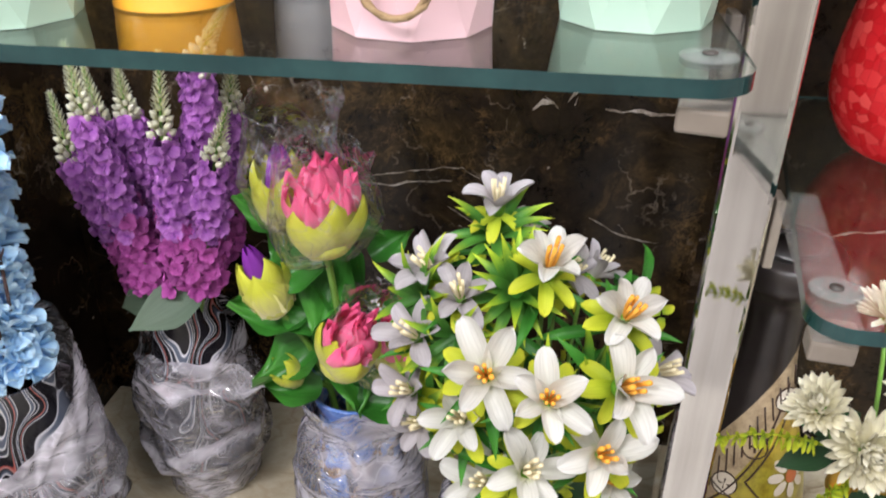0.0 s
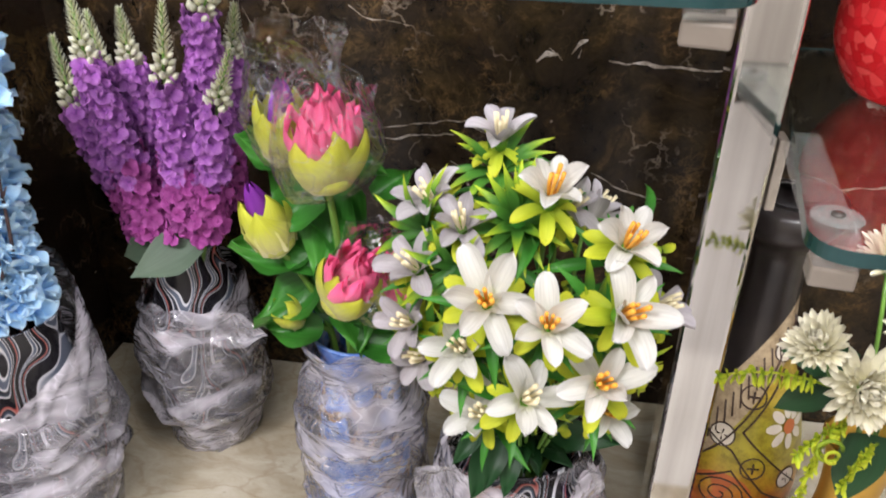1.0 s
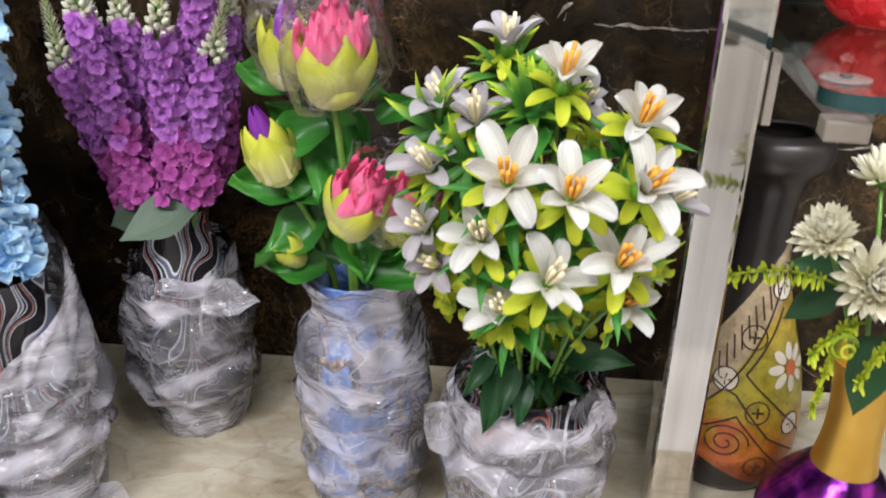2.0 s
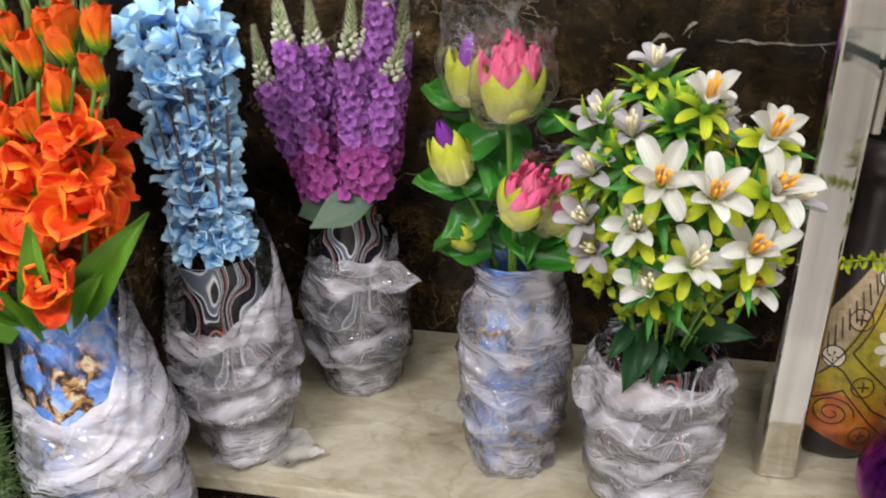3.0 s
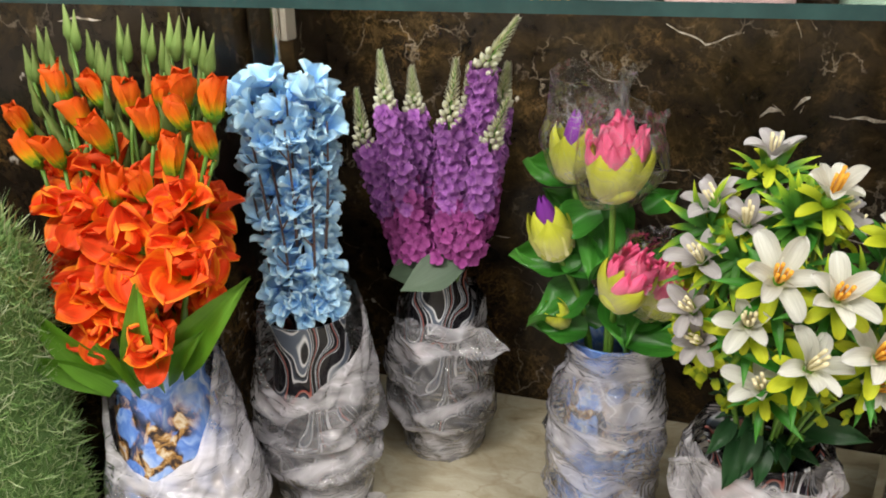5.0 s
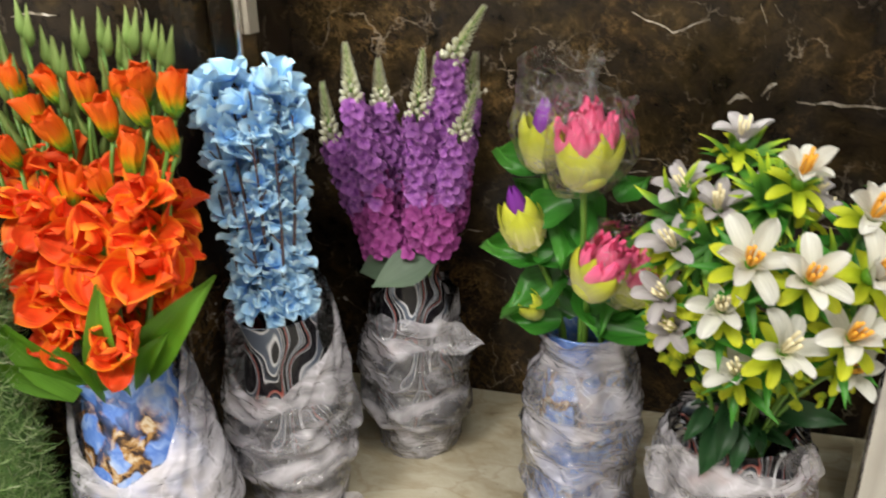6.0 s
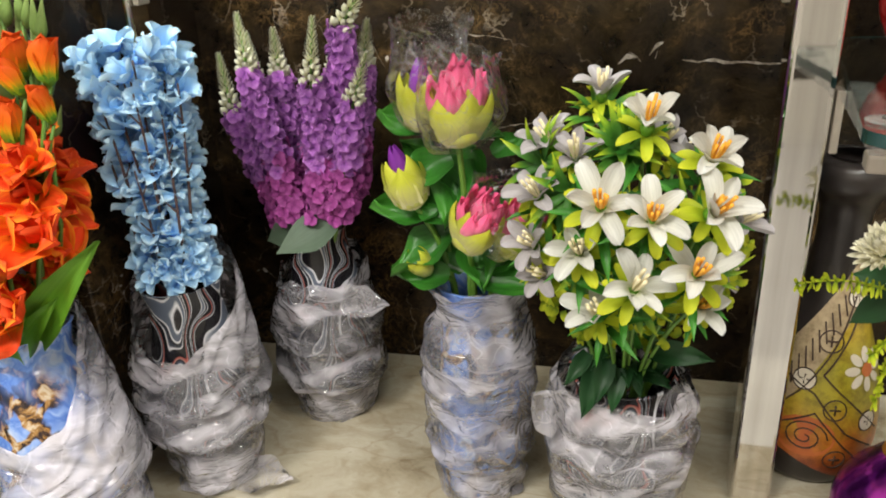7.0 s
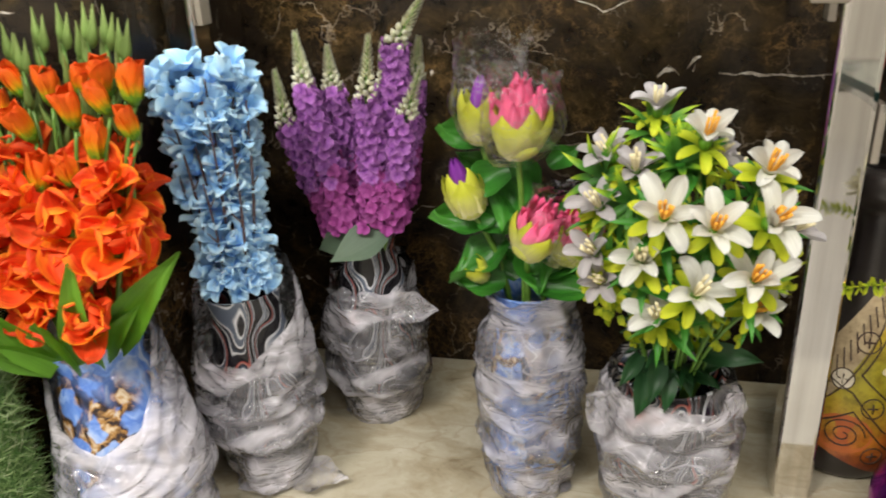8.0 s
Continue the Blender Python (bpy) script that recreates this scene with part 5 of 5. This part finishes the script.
# ---- right bay: red vase, painted vase, purple and gold vase ----
def mosaic_red():
    m, nt, b = shader("red_mosaic_glass", 0.12)
    v = nt.nodes.new("ShaderNodeTexVoronoi")
    v.inputs["Scale"].default_value = 110
    link(nt, coords(nt), v.inputs["Vector"])
    sep = nt.nodes.new("ShaderNodeSeparateColor")
    link(nt, v.outputs["Color"], sep.inputs[0])
    c = ramp(nt, sep.outputs[0], [(0.0, (0.44, 0.010, 0.012)), (0.6, (0.56, 0.018, 0.022)), (1.0, (0.66, 0.07, 0.06))])
    e = ramp(nt, cracks(nt, coords(nt), 110), [(0.0, (0.45, 0.40, 0.40)), (0.06, (1, 1, 1))])
    link(nt, mixed(nt, "MULTIPLY", 0.35, c, e), b.inputs["Base Color"])
    bump(nt, b, e, 0.2, 0.001)
    return m


def red_vase():
    ob = thing("red_vase", (0.436, 0.822, 0.5005), "glossy red mosaic glass vase on the glass shelf", "vase")
    prof = smoothed([(0.030, 0.0), (0.050, 0.012), (0.068, 0.045), (0.070, 0.085), (0.060, 0.14), (0.040, 0.19), (0.030, 0.22), (0.036, 0.25)], 6)
    v, f, u = lathe([(0.001, 0.0)] + prof + [(r - 0.004, z) for r, z in reversed(prof)] , 56)
    part("body", mesh("body", v, f, u), mosaic_red(), ob)
    v, f, u = lathe([(0.034, 0.248), (0.039, 0.250), (0.039, 0.254), (0.032, 0.254)], 40)
    part("rim", mesh("rim", v, f, u), plain("dark_red_glass", (0.20, 0.01, 0.01), (0.3, 0.015, 0.015), 0.1), ob)
    return ob


red_vase()


def painted_clay():
    """Black fired clay with a slanting painted field of yellow, olive and orange."""
    m, nt, b = shader("painted_black_clay", 0.3)
    tc = nt.nodes.new("ShaderNodeTexCoord")
    sep = nt.nodes.new("ShaderNodeSeparateXYZ")
    link(nt, tc.outputs["Object"], sep.inputs[0])
    slant = calc(nt, "ADD", sep.outputs[2], calc(nt, "MULTIPLY", sep.outputs[0], -1.7))
    w = noisy(nt, coords(nt), 26, 4, 0.6)
    height = calc(nt, "ADD", calc(nt, "MULTIPLY", sep.outputs[2], 4.0), calc(nt, "MULTIPLY", w, 0.25))
    field = ramp(nt, height, [(0.26, (0.24, 0.05, 0.012)), (0.40, (0.46, 0.14, 0.02)), (0.50, (0.42, 0.24, 0.02)), (0.62, (0.36, 0.30, 0.02)), (0.80, (0.32, 0.28, 0.025)), (0.95, (0.44, 0.32, 0.03)), (1.1, (0.40, 0.28, 0.03))])
    strip = calc(nt, "GREATER_THAN", slant, 0.192)
    field = mixed(nt, "MIX", strip, field, (0.40, 0.31, 0.19))
    grime = mixed(nt, "MULTIPLY", 0.6, field, ramp(nt, noisy(nt, coords(nt), 60, 6, 0.75), [(0.38, (0.30, 0.25, 0.20)), (0.58, (1, 1, 1))]))
    low = calc(nt, "GREATER_THAN", calc(nt, "ADD", sep.outputs[2], calc(nt, "MULTIPLY", sep.outputs[0], 0.5)), 0.032)
    high = calc(nt, "LESS_THAN", slant, 0.258)
    c = mixed(nt, "MIX", calc(nt, "MULTIPLY", low, high), ramp(nt, w, [(0.3, (0.010, 0.008, 0.008)), (0.7, (0.022, 0.017, 0.015))]), grime)
    link(nt, c, b.inputs["Base Color"])
    return m


def painted_vase():
    at = (0.372, 0.835, 0.0)
    ob = thing("painted_vase", at, "tall black clay vase with painted yellow and orange flower band", "vase")
    prof = smoothed([(0.048, 0.0), (0.060, 0.012), (0.072, 0.05), (0.071, 0.10), (0.062, 0.15), (0.050, 0.19), (0.036, 0.24), (0.028, 0.29), (0.027, 0.33), (0.033, 0.352), (0.047, 0.370), (0.050, 0.384), (0.046, 0.396), (0.036, 0.400)], 6)
    v, f, u = lathe([(0.001, 0.0)] + prof + [(max(r - 0.008, 0.012), z) for r, z in reversed(prof) if z > 0.2], 56)
    part("body", mesh("body", v, f, u), painted_clay(), ob)

    def radius(z):
        for (r0, z0), (r1, z1) in zip(prof, prof[1:]):
            if z0 <= z <= z1:
                return r0 + (r1 - r0) * (z - z0) / max(z1 - z0, 1e-6)
        return 0.04

    def onto(a, z, lift=0.0008):
        """The place on the clay at an angle from the front and a height."""
        r = radius(z) + lift
        return Vector((r * math.sin(a), -r * math.cos(a), z))

    def patch(a, z, r, n=14, lift=0.0009, rx=1.0, turn=0.0):
        verts = [onto(a, z, lift + 0.0006)]
        for k in range(n):
            t = 2 * math.pi * k / n
            dx, dz = rx * r * math.cos(t), r * math.sin(t)
            dx, dz = dx * math.cos(turn) - dz * math.sin(turn), dx * math.sin(turn) + dz * math.cos(turn)
            verts.append(onto(a + dx / radius(z), z + dz, lift))
        return mesh("patch", verts, [(0, 1 + k, 1 + (k + 1) % n) for k in range(n)])

    white, ink, rust = plain("cream_slip", (0.55, 0.50, 0.40), (0.66, 0.60, 0.50), 0.5), plain("brown_ink", (0.03, 0.015, 0.01), (0.06, 0.03, 0.02), 0.5), plain("rust_slip", (0.35, 0.08, 0.02), (0.48, 0.14, 0.03), 0.5)

    def stroke(points, w=0.0011):
        part("line", mesh("line", *tube([onto(a, z, 0.0006) for a, z in points], w, w, 5)), ink, ob)

    for a, z, fill in ((-0.46, 0.150, 1), (-0.08, 0.196, 0), (0.10, 0.118, 0), (0.70, 0.100, 1), (0.62, 0.245, 1), (0.20, 0.052, 0)):
        if fill:
            part("button", patch(a, z, 0.0125), white, ob, "cream painted disc")
        stroke([(a + 0.0125 / radius(z) * math.cos(t), z + 0.0125 * math.sin(t)) for t in [k * 0.4 for k in range(17)]], 0.0009)
        stroke([(a - 0.006 / radius(z), z), (a + 0.006 / radius(z), z)])
        stroke([(a, z - 0.006), (a, z + 0.006)])
    for k in range(8):
        t = k * math.pi / 4
        part("petal", patch(0.68 + 0.017 * math.cos(t) / 0.055, 0.163 + 0.017 * math.sin(t), 0.0095, 12, 0.001, 0.55, t - math.pi / 2), white, ob, "cream painted petal")
    part("flower_centre", patch(0.68, 0.163, 0.008, 12, 0.002), rust, ob, "rust painted centre")
    part("scroll", patch(-0.30, 0.080, 0.027, 16, 0.0005, 1.25), rust, ob, "rust painted scroll")
    stroke([(-0.30 + 0.024 * (1 - k / 40) * math.cos(k * 0.4) / 0.07, 0.080 + 0.022 * (1 - k / 40) * math.sin(k * 0.4)) for k in range(36)], 0.0010)
    for line in ([(-0.85, 0.105), (-0.5, 0.135), (-0.1, 0.178), (0.3, 0.222), (0.7, 0.262)], [(-0.75, 0.150), (-0.25, 0.135), (0.3, 0.088), (0.9, 0.060)], [(-0.15, 0.158), (0.3, 0.130), (0.95, 0.085)], [(-0.15, 0.158), (0.2, 0.190), (0.6, 0.225)], [(-0.8, 0.085), (-0.2, 0.112), (0.3, 0.070), (0.8, 0.035)]):
        pts = []
        for (a0, z0), (a1, z1) in zip(line, line[1:]):
            pts += [(a0 + (a1 - a0) * k / 8, z0 + (z1 - z0) * k / 8) for k in range(8)]
        stroke(pts + [line[-1]])
    for k in range(13):
        x = -0.046 + 0.0062 * k
        z = 0.208 + 1.7 * x
        a = math.asin(max(-0.95, min(0.95, x / radius(z))))
        stroke([(a, z), (a - 0.10, z + 0.024)], 0.0009)
    return ob


painted_vase()


def gold_purple_vase():
    at = Vector((0.442, 0.700, 0.0))
    ob = thing("purple_gold_vase", at, "metallic purple bulb vase with a satin gold neck", "vase")
    v, f, u = lathe([(0.001, 0.0)] + smoothed([(0.045, 0.0), (0.062, 0.012), (0.070, 0.04), (0.062, 0.075), (0.040, 0.105), (0.030, 0.116)], 6), 56)
    m, nt, b = shader("purple_lacquer", 0.16, 0.8)
    st = noisy(nt, warped(nt, coords(nt, scale=(1, 1, 0.35)), 12, 0.05, 2), 34, 3)
    link(nt, ramp(nt, st, [(0.40, (0.03, 0.003, 0.05)), (0.52, (0.13, 0.010, 0.18)), (0.62, (0.42, 0.04, 0.40))]), b.inputs["Base Color"])
    part("body", mesh("body", v, f, u), m, ob)
    v, f, u = lathe(smoothed([(0.033, 0.106), (0.029, 0.120), (0.025, 0.155), (0.026, 0.19), (0.032, 0.222), (0.036, 0.230)], 6) + [(0.033, 0.230), (0.024, 0.19), (0.022, 0.15)], 48)
    part("neck", mesh("neck", v, f, u), plain("satin_gold", (0.62, 0.36, 0.05), (0.72, 0.45, 0.09), 0.32, 20, 0.85), ob, "satin gold neck")
    return ob


gold_purple_vase()


def mum_bouquet():
    o = Vector((0.442, 0.700, 0.21))
    ob = thing("chrysanthemum_bouquet", o, "artificial cream chrysanthemums with yellow-green fern sprigs", "flowers")
    rng = random.Random(8)
    ray = mesh("ray", *petal(0.030, 0.0062, 0.7, 0.9, 0.5, 0.7, 0.10, 0, 3, 5, 4))
    heads = [((0.352, 0.632, 0.372), (-0.4, -0.5, 0.9), 0.85), ((0.392, 0.632, 0.338), (-0.1, -0.9, 0.5), 1.1), ((0.432, 0.650, 0.375), (0.0, -0.6, 0.8), 1.05), ((0.462, 0.640, 0.325), (0.3, -0.9, 0.4), 1.0), ((0.500, 0.690, 0.36), (0.6, -0.4, 0.7), 1.0), ((0.43, 0.74, 0.385), (0, 0.1, 1), 1.0)]
    for at, way, size in heads:
        head = part("chrysanthemum", mesh("base", *lathe([(0.0005, -0.008), (0.006, -0.006), (0.010, 0.0), (0.006, 0.006), (0.0005, 0.008)], 12)), FRESH, ob, "cream double bloom", aim(Vector(at) - o, way, rng.uniform(0, 6), size))
        for ring, (n, rise, s) in enumerate(((18, -8, 1.05), (20, 10, 1.08), (20, 27, 1.06), (18, 43, 1.02), (14, 58, 1.0), (10, 72, 0.98), (5, 85, 0.95))):
            for k in range(n):
                part("ray", ray, CREAM_RAY, head, "", spread(2 * math.pi * (k + ring * 0.4) / n, rise + rng.uniform(-10, 10)) @ Matrix.Scale(s * rng.uniform(0.8, 1.12), 4))
        part("stem", mesh("stem", *tube(bent((0, 0, -0.05), Vector(at) - o - Vector(way).normalized() * 0.008, (0, 0, 0.02)), 0.0022, 0.002, 6)), STEM, ob)
    for a, b in (((0.375, 0.64, 0.330), (0.285, 0.625, 0.342)), ((0.400, 0.64, 0.300), (0.352, 0.615, 0.282)), ((0.372, 0.62, 0.295), (0.362, 0.612, 0.235)), ((0.42, 0.64, 0.28), (0.385, 0.60, 0.27))):
        line = bent(Vector(a) - o, Vector(b) - o, (0, 0, 0.008), 14)
        bits = [(tube(line, 0.0013, 0.0006, 5), Matrix())]
        for k, p in enumerate(line[3:]):
            for side in (-1, 1, 0.3, -0.4):
                bits.append((petal(0.012, 0.0045, 0.6, 0.6, 0.5, 0.5, 0, 0, k, 3, 3), aim(p, (rng.uniform(-0.6, 0.2), -0.5, side), rng.uniform(0, 6), rng.uniform(0.7, 1.1)) @ Matrix.Rotation(radians(70), 4, "X")))
        part("fern_sprig", mesh("fern_sprig", *joined(bits)), YELLOW_GREEN, ob, "feathery yellow-green sprig")
    curl = [Vector((0.372, 0.612, 0.293)) - o + Vector((0.011 * (1 - k / 34) * math.cos(k * 0.45), -0.0005 * k, 0.011 * (1 - k / 34) * math.sin(k * 0.45))) for k in range(30)]
    part("curled_tendril", mesh("curled_tendril", *tube(curl, 0.0018, 0.0012, 6)), YELLOW_GREEN, ob, "curled yellow-green tendril")
    for at, way, spin, size in (((0.412, 0.645, 0.285), (0.0, -1, 0.2), 3.1, 1.05), ((0.375, 0.65, 0.325), (-0.3, -1, 0.2), 2.4, 0.7), ((0.45, 0.65, 0.28), (0.2, -1, 0.2), 3.5, 1.0), ((0.40, 0.67, 0.33), (-0.2, -0.8, 0.4), 1.6, 0.8)):
        part("leaf", leaf_mesh(0.072, 0.046, -0.4, 0.2, 51, 0.02, 0.35, 0.4), DARK_LEAF, ob, "dark green leaf", aim(Vector(at) - o, way, spin, size))
    return ob


CREAM_RAY = petal_paint("cream_ray_cloth", [(0.0, (0.66, 0.62, 0.36)), (0.3, (0.76, 0.72, 0.50)), (1.0, (0.84, 0.81, 0.66))], streak=0.15, jitter=0.08)
mum_bouquet()


# ---- artificial turf block beside the display ----
def turf_block():
    x0, x1, y0, y1, z1 = -1.05, -0.552, 0.34, 0.54, 0.455 - GROUND
    ob = thing("turf_block", ((x0 + x1) / 2, (y0 + y1) / 2, GROUND), "upright block covered in green artificial turf", "turf")
    w, d = (x1 - x0) / 2, (y1 - y0) / 2
    part("core", block(-w, -d, 0, w, d, z1, 0.085, 6), SOIL, ob)
    rng = random.Random(77)
    verts, faces = [], []

    def blade(p, way, length, width):
        way = Vector(way).normalized()
        side = way.cross(Vector((rng.uniform(-1, 1), rng.uniform(-1, 1), rng.uniform(-1, 1)))).normalized() * width
        sag = Vector((rng.uniform(-0.3, 0.3), rng.uniform(-0.3, 0.3), rng.uniform(0.0, 0.5))) * length
        mid, end = p + way * length * 0.55, p + way * length + sag * 0.45
        b = len(verts)
        verts.extend([p - side, p + side, mid + side * 0.8, mid - side * 0.8, end])
        faces.extend([(b, b + 1, b + 2, b + 3), (b + 3, b + 2, b + 4)])

    for _ in range(42000):
        u, v = rng.random(), rng.random()
        if u < 0.72:
            x, z = w - rng.random() ** 1.6 * 0.34, v * z1
            n = Vector((0.15, -1, 0.55))
            p = Vector((x, -d, z))
        elif u < 0.92:
            p, n = Vector((w, (rng.random() * 2 - 1) * d, v * z1)), Vector((0.8, -0.4, 0.6))
        else:
            p, n = Vector((w - rng.random() * 0.34, (rng.random() * 2 - 1) * d, z1)), Vector((0.2, -0.3, 1))
        # follow the rounded edges
        p.x = min(p.x, w - 0.0)
        c = Vector((min(p.x, w - 0.085), max(-d + 0.085, min(p.y, d - 0.085)), min(p.z, z1 - 0.085)))
        out = p - c
        if out.length > 0.085:
            p = c + out.normalized() * 0.085
        blade(p, n + Vector((rng.gauss(0, 0.45), rng.gauss(0, 0.35), rng.gauss(0, 0.4))), rng.uniform(0.018, 0.034), rng.uniform(0.0004, 0.0008))
    tagged(part("grass", mesh("grass", verts, faces, smooth=False), TURF, ob, "dense green plastic grass blades"), kind="stuff")
    return ob


turf_block()
